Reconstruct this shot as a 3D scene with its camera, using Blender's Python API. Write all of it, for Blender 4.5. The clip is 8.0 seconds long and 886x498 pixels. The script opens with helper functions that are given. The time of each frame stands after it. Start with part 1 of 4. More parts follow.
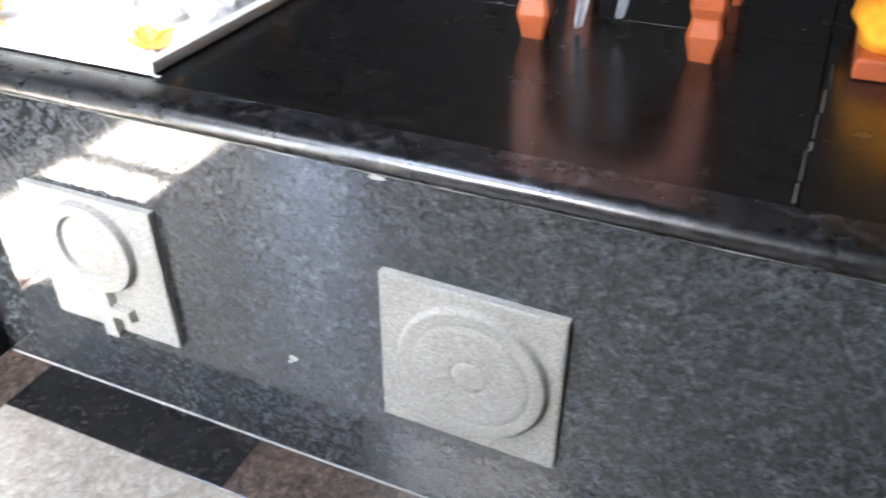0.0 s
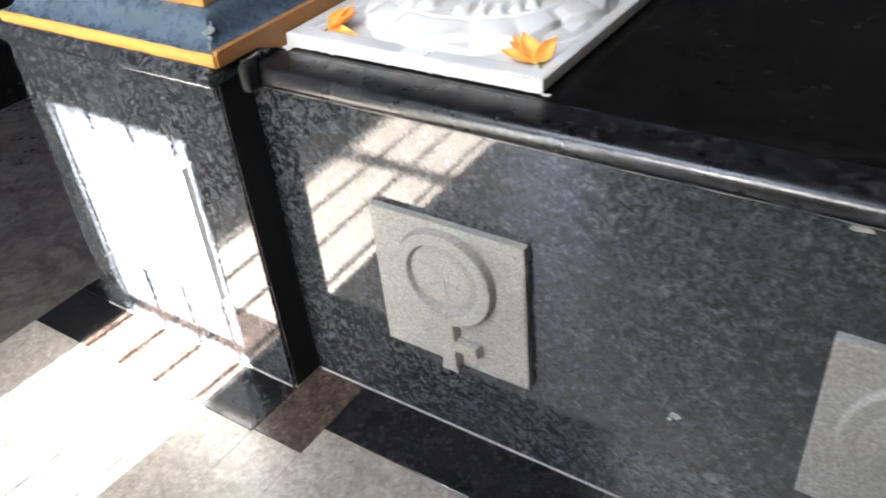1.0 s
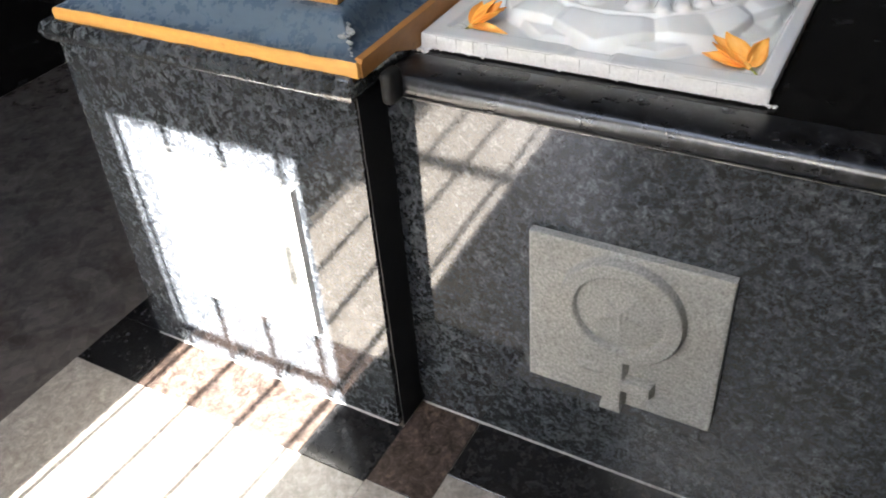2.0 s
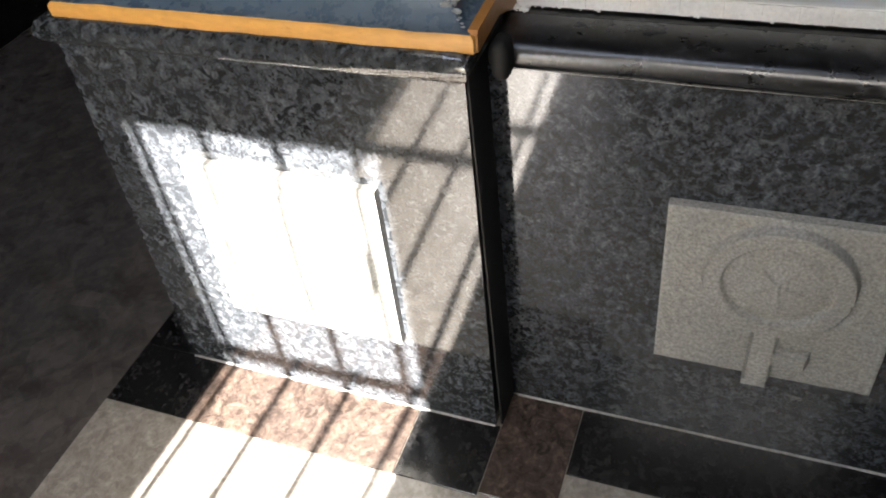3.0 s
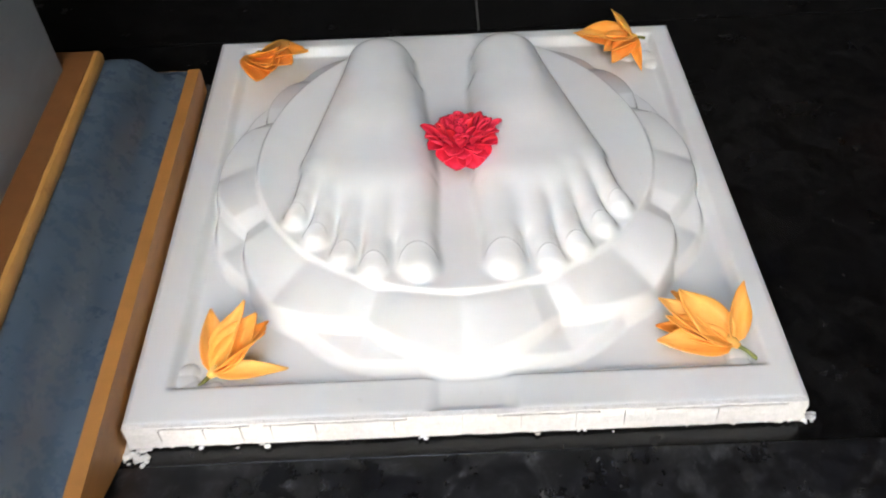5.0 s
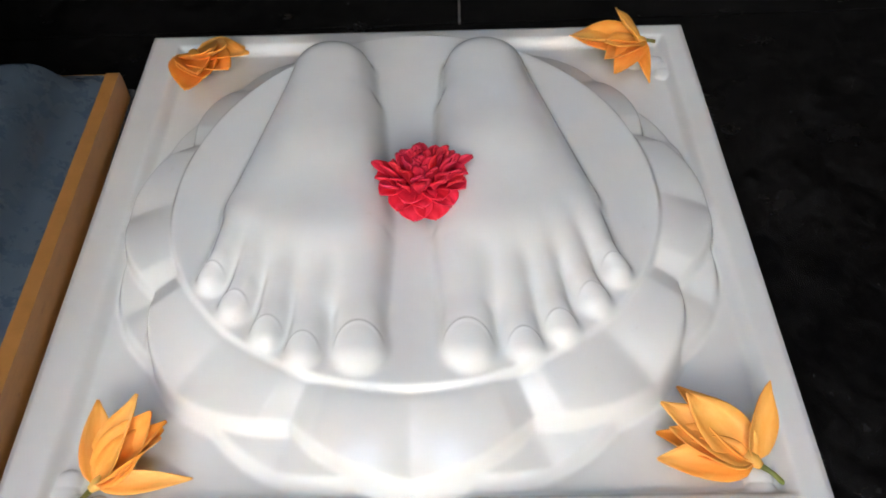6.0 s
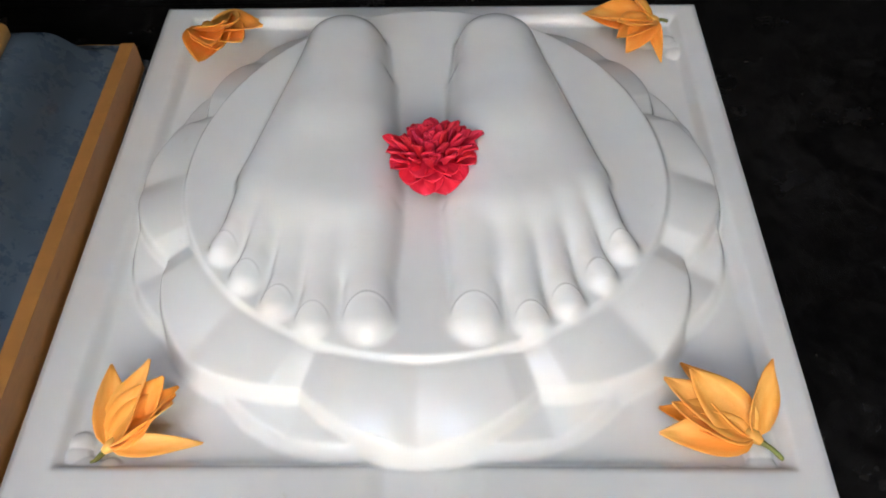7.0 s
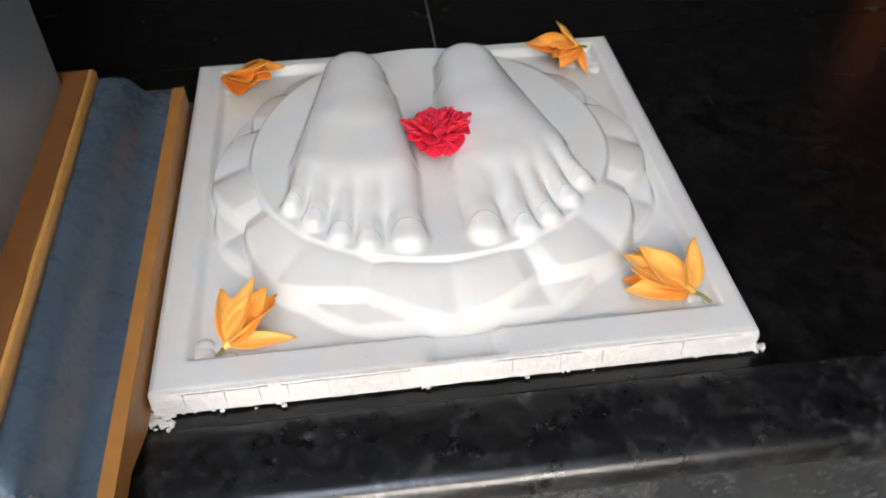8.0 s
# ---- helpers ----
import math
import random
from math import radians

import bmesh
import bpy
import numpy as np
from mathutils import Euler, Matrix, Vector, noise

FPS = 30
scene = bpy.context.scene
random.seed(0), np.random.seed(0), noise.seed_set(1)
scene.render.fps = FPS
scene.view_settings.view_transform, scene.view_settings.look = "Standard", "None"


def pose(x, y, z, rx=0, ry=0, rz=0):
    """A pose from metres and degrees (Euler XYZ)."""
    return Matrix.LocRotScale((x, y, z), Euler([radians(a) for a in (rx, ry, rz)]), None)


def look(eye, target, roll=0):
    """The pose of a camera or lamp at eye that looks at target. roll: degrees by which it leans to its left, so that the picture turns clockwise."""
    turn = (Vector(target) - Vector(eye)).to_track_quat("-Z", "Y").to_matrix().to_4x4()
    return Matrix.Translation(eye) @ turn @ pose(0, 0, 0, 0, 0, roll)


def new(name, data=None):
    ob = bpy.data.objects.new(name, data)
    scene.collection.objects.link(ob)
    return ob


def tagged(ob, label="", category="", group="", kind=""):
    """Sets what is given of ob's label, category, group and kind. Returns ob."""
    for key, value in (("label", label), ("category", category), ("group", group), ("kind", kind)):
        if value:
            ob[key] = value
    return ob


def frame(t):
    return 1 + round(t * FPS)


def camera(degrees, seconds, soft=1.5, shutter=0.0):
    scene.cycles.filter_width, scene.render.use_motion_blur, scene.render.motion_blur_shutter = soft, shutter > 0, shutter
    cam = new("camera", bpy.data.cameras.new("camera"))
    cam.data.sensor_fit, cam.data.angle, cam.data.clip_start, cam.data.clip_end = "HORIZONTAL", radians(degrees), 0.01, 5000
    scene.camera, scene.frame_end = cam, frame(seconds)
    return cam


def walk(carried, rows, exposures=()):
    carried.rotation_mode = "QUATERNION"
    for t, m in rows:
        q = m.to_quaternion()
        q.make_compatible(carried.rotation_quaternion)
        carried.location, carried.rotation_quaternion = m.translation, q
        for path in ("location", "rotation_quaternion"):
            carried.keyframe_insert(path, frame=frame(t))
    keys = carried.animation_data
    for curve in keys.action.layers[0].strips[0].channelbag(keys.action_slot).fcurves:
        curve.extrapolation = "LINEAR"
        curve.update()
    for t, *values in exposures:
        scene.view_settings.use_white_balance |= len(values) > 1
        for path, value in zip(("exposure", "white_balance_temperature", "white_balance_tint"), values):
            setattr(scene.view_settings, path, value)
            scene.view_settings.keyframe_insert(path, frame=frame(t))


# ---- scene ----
cam = camera(55.6, 8.0, soft=1.8, shutter=0.25)
PATH = [
    (0, (0.247, 0.244, 1.095), (-0.445, 1.74, -0.038), -0.9),
    (0.5, (0.08, 0.224, 1.092), (-0.804, 1.609, -0.048), -5.1),
    (1, (-0.136, 0.243, 1.093), (-1.122, 1.539, -0.069), -6.3),
    (1.5, (-0.317, 0.244, 1.091), (-1.308, 1.509, -0.099), -5.6),
    (2, (-0.501, 0.231, 1.087), (-1.33, 1.574, -0.142), -4.9),
    (2.2, (-0.552, 0.218, 1.082), (-1.335, 1.588, -0.147), -5.4),
    (3.3, (-0.849, 0.355, 1.064), (-1.36, 1.686, -0.338), -6.6),
    (3.5, (-0.863, 0.425, 1.069), (-1.258, 1.785, -0.344), -4.2),
    (3.7, (-0.862, 0.498, 1.069), (-1.144, 1.891, -0.337), -3.1),
    (4, (-0.841, 0.612, 1.105), (-1.028, 2.007, -0.316), -4.2),
    (4.5, (-0.843, 0.728, 1.117), (-0.912, 2.125, -0.311), -4.7),
    (5, (-0.827, 0.815, 1.097), (-0.866, 2.207, -0.339), -3.8),
    (5.2, (-0.816, 0.852, 1.089), (-0.855, 2.238, -0.353), -3.7),
    (6.3, (-0.794, 0.966, 1.047), (-0.857, 2.259, -0.478), -3.3),
    (6.5, (-0.794, 0.968, 1.046), (-0.861, 2.256, -0.483), -3.2),
    (7, (-0.796, 0.946, 1.057), (-0.87, 2.221, -0.482), -3.0),
    (7.5, (-0.81, 0.885, 1.09), (-0.868, 2.18, -0.433), -3.2),
    (8, (-0.872, 0.727, 1.103), (-0.746, 2.197, -0.247), -2.4),
]
walk(cam, [(t, look(eye, target, roll)) for t, eye, target, roll in PATH],
     exposures=[(0.0, 6.42, 6000, 10), (0.5, 6.06, 6050, 10), (1.0, 5.27, 6200, 10), (1.5, 4.74, 6300, 10), (2.2, 4.48, 6350, 10), (3.3, 3.78, 6600, 10), (4.0, 3.72, 6600, 10), (4.5, 4.86, 6600, 10), (5.2, 5.0, 6600, 10), (6.3, 4.66, 6550, 10), (7.4, 4.66, 6550, 10), (8.0, 4.88, 6600, 10)])

# ---- world, sun and large lights ----
SUN_DIR = Vector((0.04, 1.0, -0.667)).normalized()
world = bpy.data.worlds.new("sky")
scene.world = world
world.use_nodes = True
wn = world.node_tree.nodes
sky = wn.new("ShaderNodeTexSky")
sky.sky_type = "NISHITA"
sky.sun_disc = False
sky.sun_elevation = radians(33.7)
sky.sun_rotation = radians(182.3)
wn["Background"].inputs["Strength"].default_value = 0.08
world.node_tree.links.new(sky.outputs["Color"], wn["Background"].inputs["Color"])

sun = new("sun", bpy.data.lights.new("sun", "SUN"))
sun.data.energy, sun.data.angle, sun.data.color = 5.6, radians(0.5), (1.0, 0.965, 0.92)
sun.matrix_world = look((-1.6, -6, 4.5), Vector((-1.6, -6, 4.5)) + SUN_DIR)


def window_light(name, place, target, wide, high, watts, colour):
    lamp = new(name, bpy.data.lights.new(name, "AREA"))
    lamp.data.shape, lamp.data.size, lamp.data.size_y = "RECTANGLE", wide, high
    lamp.data.energy, lamp.data.color = watts, colour
    lamp.matrix_world = look(place, target)
    return lamp


# daylight of the light well in the ceiling
window_light("light_well_daylight", (-1.40, 0.175, 3.12), (-1.40, 0.175, 0.0), 1.46, 1.11, 0.58, (1.0, 0.985, 0.96))
# daylight of the side window, under the slab added to hold off the sun
window_light("side_window_daylight", (-0.70, -0.53, 1.93), (-0.70, 3.0, 1.93), 0.84, 0.72, 0.82, (0.97, 0.985, 1.0))

# ---- materials ----


def material(name, rough=0.5, metal=0.0, spec=0.5):
    m = bpy.data.materials.new(name)
    m.use_nodes = True
    b = m.node_tree.nodes["Principled BSDF"]
    b.inputs["Roughness"].default_value = rough
    b.inputs["Metallic"].default_value = metal
    b.inputs["Specular IOR Level"].default_value = spec
    return m, m.node_tree.nodes, m.node_tree.links, b


def coords(nodes, links, stretch=(1, 1, 1)):
    c = nodes.new("ShaderNodeTexCoord")
    p = nodes.new("ShaderNodeMapping")
    p.inputs["Scale"].default_value = stretch
    links.new(c.outputs["Object"], p.inputs["Vector"])
    return p.outputs["Vector"]


def noise_of(nodes, links, vec, scale, detail=4.0, rough=0.6):
    n = nodes.new("ShaderNodeTexNoise")
    n.inputs["Scale"].default_value = scale
    n.inputs["Detail"].default_value = detail
    n.inputs["Roughness"].default_value = rough
    links.new(vec, n.inputs["Vector"])
    return n.outputs["Fac"]


def ramp(nodes, links, fac, *stops):
    r = nodes.new("ShaderNodeValToRGB")
    e = r.color_ramp.elements
    while len(e) < len(stops):
        e.new(0.5)
    for k, (pos, col) in zip(e, stops):
        k.position, k.color = pos, (*col, 1)
    links.new(fac, r.inputs["Fac"])
    return r.outputs["Color"]


def mix(nodes, links, fac, a, b, how="MIX"):
    x = nodes.new("ShaderNodeMix")
    x.data_type, x.blend_type = "RGBA", how
    for value, socket in ((fac, x.inputs[0]), (a, x.inputs[6]), (b, x.inputs[7])):
        if isinstance(value, (int, float)):
            socket.default_value = value
        elif isinstance(value, tuple):
            socket.default_value = (*value, 1)
        else:
            links.new(value, socket)
    return x.outputs[2]


def bump(nodes, links, b, fac, strength, distance):
    n = nodes.new("ShaderNodeBump")
    n.inputs["Strength"].default_value = strength
    n.inputs["Distance"].default_value = distance
    links.new(fac, n.inputs["Height"])
    links.new(n.outputs["Normal"], b.inputs["Normal"])


def rough_range(nodes, links, b, fac, low, high):
    r = nodes.new("ShaderNodeMapRange")
    r.inputs["To Min"].default_value, r.inputs["To Max"].default_value = low, high
    links.new(fac, r.inputs["Value"])
    links.new(r.outputs["Result"], b.inputs["Roughness"])


def granite(name, dark, mid, light, fleck, rough, flakes=1.0, fleck_at=0.66, gloss=1.0, contrast=0.4):
    """Polished granite: blotched ground, crystal grains of two sizes, dark pits and rare bright flecks."""
    m, n, l, b = material(name, rough, 0.0, gloss)
    v = coords(n, l)
    blotch = n.new("ShaderNodeTexNoise")
    blotch.inputs["Scale"].default_value = 52 * flakes
    blotch.inputs["Detail"].default_value = 6
    blotch.inputs["Roughness"].default_value = 0.66
    blotch.inputs["Distortion"].default_value = 0.9
    l.new(v, blotch.inputs["Vector"])
    patch = blotch.outputs["Fac"]
    base = ramp(n, l, patch, (0.38, dark), (0.51, mid), (0.64, light))
    cloud = noise_of(n, l, v, 10, 3)
    base = mix(n, l, ramp(n, l, cloud, (0.38, (0, 0, 0)), (0.62, (0.5, 0.5, 0.5))), base, mid)
    for scale, channel, low, high in ((120, 0, 1 - contrast, 1 + contrast), (270, 1, 1 - 0.8 * contrast, 1 + 0.8 * contrast)):
        cells = n.new("ShaderNodeTexVoronoi")
        cells.inputs["Scale"].default_value = scale * flakes
        l.new(v, cells.inputs["Vector"])
        grain = n.new("ShaderNodeSeparateColor")
        l.new(cells.outputs["Color"], grain.inputs["Color"])
        span = n.new("ShaderNodeMapRange")
        span.inputs["To Min"].default_value, span.inputs["To Max"].default_value = low, high
        l.new(grain.outputs[channel], span.inputs["Value"])
        base = mix(n, l, 1.0, base, span.outputs["Result"], "MULTIPLY")
    fine = noise_of(n, l, v, 150 * flakes, 3, 0.6)
    base = mix(n, l, ramp(n, l, fine, (fleck_at, (0, 0, 0)), (fleck_at + 0.08, (0.8, 0.8, 0.8))), base, fleck)
    l.new(base, b.inputs["Base Color"])
    dust = noise_of(n, l, v, 22, 5, 0.7)
    rough_range(n, l, b, dust, rough * 0.6, rough * 1.6)
    bump(n, l, b, patch, 0.04, 0.0004)
    return m


GREY_GRANITE = granite("polished grey granite", (0.015, 0.0165, 0.019), (0.038, 0.0412, 0.0455), (0.076, 0.0815, 0.088), (0.12, 0.125, 0.13), 0.060, 1.35, 0.70, 1.0, 0.36)
BLACK_GRANITE = granite("polished black granite", (0.003, 0.003, 0.0032), (0.0055, 0.0052, 0.005), (0.011, 0.0105, 0.0105), (0.11, 0.11, 0.11), 0.22, 0.7, 0.735, 0.42, 0.4)
BROWN_GRANITE = granite("red brown granite", (0.030, 0.022, 0.018), (0.066, 0.048, 0.039), (0.125, 0.086, 0.066), (0.20, 0.14, 0.10), 0.16, 0.8, 0.70, 0.45, 0.2)
BLACK_TILE = granite("black border granite", (0.007, 0.007, 0.0075), (0.012, 0.0115, 0.0115), (0.026, 0.024, 0.023), (0.06, 0.05, 0.045), 0.14, 0.8, 0.71, 0.45, 0.35)
DARK_GRANITE = granite("dark nosing granite", (0.003, 0.003, 0.004), (0.008, 0.008, 0.009), (0.042, 0.042, 0.045), (0.13, 0.13, 0.135), 0.27, 0.9, 0.67, 0.95, 0.5)
FLOOR_GRANITE = granite("beige floor granite", (0.20, 0.176, 0.150), (0.27, 0.24, 0.205), (0.35, 0.315, 0.27), (0.42, 0.385, 0.34), 0.30, 0.8, 0.68, 0.7, 0.15)
# brown stains, and a darker ground that holds the shade west of the pillar
STAINED_SHADED_GRANITE = granite("brown stained floor granite darkened for shade", (0.060, 0.049, 0.043), (0.085, 0.074, 0.066), (0.112, 0.097, 0.086), (0.14, 0.12, 0.105), 0.20, 0.22, 0.72, 0.6, 0.14)


def stone(name, dark, light, rough, grain_scale, relief):
    m, n, l, b = material(name, rough, 0, 0.35)
    v = coords(n, l)
    big = noise_of(n, l, v, 11, 4)
    fine = noise_of(n, l, v, grain_scale, 5, 0.75)
    c = ramp(n, l, fine, (0.3, dark), (0.7, light))
    c = mix(n, l, ramp(n, l, big, (0.35, (0, 0, 0)), (0.75, (0.35, 0.35, 0.35))), c, dark)
    l.new(c, b.inputs["Base Color"])
    bump(n, l, b, fine, 0.5, relief)
    return m


PLAQUE = stone("beige carved stone", (0.15, 0.147, 0.138), (0.47, 0.46, 0.43), 0.75, 260, 0.0022)
GROUT = stone("pale grey grout", (0.20, 0.19, 0.175), (0.48, 0.46, 0.43), 0.85, 120, 0.002)
DULL_BLACK = stone("matte black", (0.004, 0.004, 0.004), (0.008, 0.008, 0.008), 0.7, 90, 0.0008)
DUSTY = stone("dusty grey filler", (0.05, 0.047, 0.043), (0.17, 0.16, 0.15), 0.85, 200, 0.001)
CRACK = stone("crack grey", (0.36, 0.35, 0.335), (0.54, 0.52, 0.50), 0.9, 200, 0.0005)
PLASTER = stone("rough white mortar", (0.66, 0.65, 0.63), (0.85, 0.84, 0.82), 0.85, 260, 0.003)
WALL_PAINT = stone("grey wall paint", (0.055, 0.05, 0.048), (0.075, 0.07, 0.066), 0.8, 60, 0.001)
CREAM_PAINT = stone("cream wall paint", (0.46, 0.42, 0.36), (0.56, 0.52, 0.45), 0.8, 60, 0.001)
CEILING_PAINT = stone("ceiling paint", (0.07, 0.067, 0.062), (0.10, 0.095, 0.088), 0.85, 40, 0.001)
EARTH = stone("dry earth", (0.24, 0.20, 0.15), (0.38, 0.33, 0.26), 0.9, 5, 0.02)
CHIPPED = stone("chipped grey plaster", (0.14, 0.15, 0.16), (0.36, 0.37, 0.37), 0.85, 300, 0.003)


def marble_material():
    m, n, l, b = material("glazed white marble", 0.10, 0.0, 0.42)
    v = coords(n, l)
    veil = noise_of(n, l, v, 7, 5)
    c = ramp(n, l, veil, (0.3, (0.68, 0.69, 0.68)), (0.7, (0.76, 0.765, 0.755)))
    wear = noise_of(n, l, v, 90, 4, 0.7)
    c = mix(n, l, ramp(n, l, wear, (0.66, (0, 0, 0)), (0.78, (0.25, 0.25, 0.25))), c, (0.52, 0.49, 0.44))
    l.new(c, b.inputs["Base Color"])
    rough_range(n, l, b, veil, 0.04, 0.08)
    b.inputs["Subsurface Weight"].default_value = 0.5
    b.inputs["Subsurface Radius"].default_value = (0.009, 0.0075, 0.0065)
    b.inputs["Subsurface Scale"].default_value = 1.0
    bump(n, l, b, wear, 0.08, 0.0006)
    return m


MARBLE = marble_material()


def paint(name, colour, worn, rough, scale=14, wear_at=0.62, metal=0.0):
    """Brushed enamel: streaky tone, worn spots."""
    m, n, l, b = material(name, rough, metal)
    v = coords(n, l, (2, 2, 6))
    streak = noise_of(n, l, v, scale, 5, 0.65)
    dark = tuple(k * 0.82 for k in colour)
    c = ramp(n, l, streak, (0.3, dark), (0.65, colour))
    spots = noise_of(n, l, coords(n, l), 55, 6, 0.72)
    c = mix(n, l, ramp(n, l, spots, (wear_at, (0, 0, 0)), (wear_at + 0.1, (1, 1, 1))), c, worn)
    l.new(c, b.inputs["Base Color"])
    rough_range(n, l, b, spots, rough * 0.92, rough * 1.12)
    bump(n, l, b, streak, 0.10, 0.0010)
    return m


BLUE = paint("blue grey enamel", (0.080, 0.114, 0.154), (0.13, 0.16, 0.195), 0.27, 7, 0.80)
GOLD = paint("ochre gold paint", (0.66, 0.345, 0.090), (0.46, 0.20, 0.045), 0.38, 26, 0.60)
# the gold again, darkened for the shaded east side of the band
SHADED_GOLD = paint("shaded ochre gold paint", (0.44, 0.195, 0.048), (0.30, 0.12, 0.03), 0.45, 22, 0.62)
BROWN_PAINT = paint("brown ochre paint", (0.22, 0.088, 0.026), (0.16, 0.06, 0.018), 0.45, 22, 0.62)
SHAFT_GREY = paint("dark grey enamel", (0.225, 0.247, 0.262), (0.21, 0.22, 0.23), 0.30, 8, 0.78)
ORANGE_WOOD = paint("orange lacquered wood", (0.37, 0.088, 0.028), (0.27, 0.055, 0.018), 0.38, 18, 0.70)
IRON = paint("dark iron paint", (0.05, 0.05, 0.055), (0.10, 0.07, 0.05), 0.45)


def petal_material(name, tip, base, rough, vein=140):
    m, n, l, b = material(name, rough, 0, 0.3)
    v = coords(n, l, (1, 0.12, 1))
    fibre = noise_of(n, l, v, vein, 3)
    info = n.new("ShaderNodeObjectInfo")
    c = mix(n, l, ramp(n, l, fibre, (0.3, (0, 0, 0)), (0.7, (1, 1, 1))), base, tip)
    tone = ramp(n, l, info.outputs["Random"], (0.0, (0.92, 0.70, 0.45)), (0.55, (1.0, 0.95, 0.9)), (1.0, (1.0, 1.0, 1.0)))
    c = mix(n, l, 1.0, c, tone, "MULTIPLY")
    l.new(c, b.inputs["Base Color"])
    b.inputs["Subsurface Weight"].default_value = 0.2
    b.inputs["Subsurface Radius"].default_value = (0.004, 0.002, 0.001)
    b.inputs["Subsurface Scale"].default_value = 0.5
    bump(n, l, b, fibre, 0.25, 0.0005)
    return m


CHAMPAK = petal_material("orange champak petal", (1.0, 0.57, 0.17), (0.95, 0.41, 0.07), 0.5)
CALYX = petal_material("pale petal base", (0.92, 0.62, 0.20), (0.85, 0.50, 0.12), 0.5)
ROSE = petal_material("crimson rose petal", (0.90, 0.045, 0.115), (0.68, 0.014, 0.048), 0.55)
STEM = petal_material("green stem", (0.25, 0.30, 0.10), (0.16, 0.20, 0.07), 0.6)


def cloth_material(name, colour, dark):
    m, n, l, b = material(name, 0.8, 0, 0.25)
    v = coords(n, l)
    weave = noise_of(n, l, v, 500, 2)
    fold = noise_of(n, l, v, 18, 3)
    c = mix(n, l, ramp(n, l, fold, (0.35, (0, 0, 0)), (0.7, (1, 1, 1))), dark, colour)
    l.new(c, b.inputs["Base Color"])
    bump(n, l, b, weave, 0.3, 0.0008)
    return m


SAFFRON = cloth_material("saffron cloth", (0.80, 0.36, 0.02), (0.66, 0.24, 0.01))
WHITE_CLOTH = cloth_material("white cotton cloth", (0.62, 0.64, 0.68), (0.45, 0.47, 0.52))

# ---- mesh helpers ----


def smooth(mesh, on=True):
    for p in mesh.polygons:
        p.use_smooth = on


def thing(name, at=(0, 0, 0)):
    ob = new(name)
    ob.empty_display_size = 0.02
    ob.location = at
    return ob


def part(name, bm, mat, parent=None, label="", soft=False):
    me = bpy.data.meshes.new(name)
    bm.to_mesh(me)
    bm.free()
    me.materials.append(mat)
    smooth(me, soft)
    ob = new(name, me)
    if parent is not None:
        ob.parent = parent
        ob.matrix_parent_inverse = Matrix.Translation(-parent.location) if parent.parent is None else Matrix()
    if label:
        ob["label"] = label
    return ob


def box(x0, x1, y0, y1, z0, z1, bevel=0.0, segments=2):
    bm = bmesh.new()
    bmesh.ops.create_cube(bm, size=1)
    bmesh.ops.transform(bm, matrix=Matrix.Translation(((x0 + x1) / 2, (y0 + y1) / 2, (z0 + z1) / 2)) @ Matrix.Diagonal((x1 - x0, y1 - y0, z1 - z0, 1)), verts=bm.verts)
    if bevel:
        bmesh.ops.bevel(bm, geom=bm.edges[:], offset=bevel, segments=segments, profile=0.5, affect="EDGES")
    return bm


def extrude_x(profile, x0, x1, steps=1, wobble=0.0):
    """A moulding: a closed (y, z) outline drawn out along x, with slightly uneven lines."""
    bm = bmesh.new()
    rings = []
    for i in range(steps + 1):
        x = x0 + (x1 - x0) * i / steps
        rings.append([bm.verts.new((x, y + wobble * noise.noise((x * 30, y * 90, z * 90)), z + wobble * noise.noise((x * 25, y * 80 + 7, z * 80)))) for y, z in profile])
    k = len(profile)
    for a, b in zip(rings, rings[1:]):
        for j in range(k):
            bm.faces.new((a[j], a[(j + 1) % k], b[(j + 1) % k], b[j]))
    bm.faces.new(rings[0][::-1])
    bm.faces.new(rings[-1])
    bmesh.ops.recalc_face_normals(bm, faces=bm.faces)
    return bm


def loft_rect(levels, centre, steps=24, wobble=0.0):
    """A moulding that runs round a square pier: levels of (half x, half y, z), mitred at the corners."""
    bm = bmesh.new()
    rings = []
    for hx, hy, z in levels:
        ring = []
        for (ax, ay), (bx, by) in (((-1, -1), (1, -1)), ((1, -1), (1, 1)), ((1, 1), (-1, 1)), ((-1, 1), (-1, -1))):
            for i in range(steps):
                f = i / steps
                x, y = (ax + (bx - ax) * f) * hx, (ay + (by - ay) * f) * hy
                w = wobble * noise.noise((x * 40, y * 40, z * 60))
                ring.append(bm.verts.new((centre[0] + x + (w if i else 0), centre[1] + y + (w if i else 0), z + wobble * noise.noise((x * 33 + 5, y * 33, z * 50)))))
        rings.append(ring)
    k = len(rings[0])
    for a, b in zip(rings, rings[1:]):
        for j in range(k):
            bm.faces.new((a[j], a[(j + 1) % k], b[(j + 1) % k], b[j]))
    bm.faces.new(rings[0][::-1])
    bm.faces.new(rings[-1])
    bmesh.ops.recalc_face_normals(bm, faces=bm.faces)
    return bm


def auto_smooth(ob, degrees=35):
    for e in ob.data.edges:
        e.use_edge_sharp = False
    bm = bmesh.new()
    bm.from_mesh(ob.data)
    for e in bm.edges:
        if len(e.link_faces) == 2 and e.calc_face_angle() > radians(degrees):
            e.smooth = False
    for f in bm.faces:
        f.smooth = True
    bm.to_mesh(ob.data)
    bm.free()
    return ob


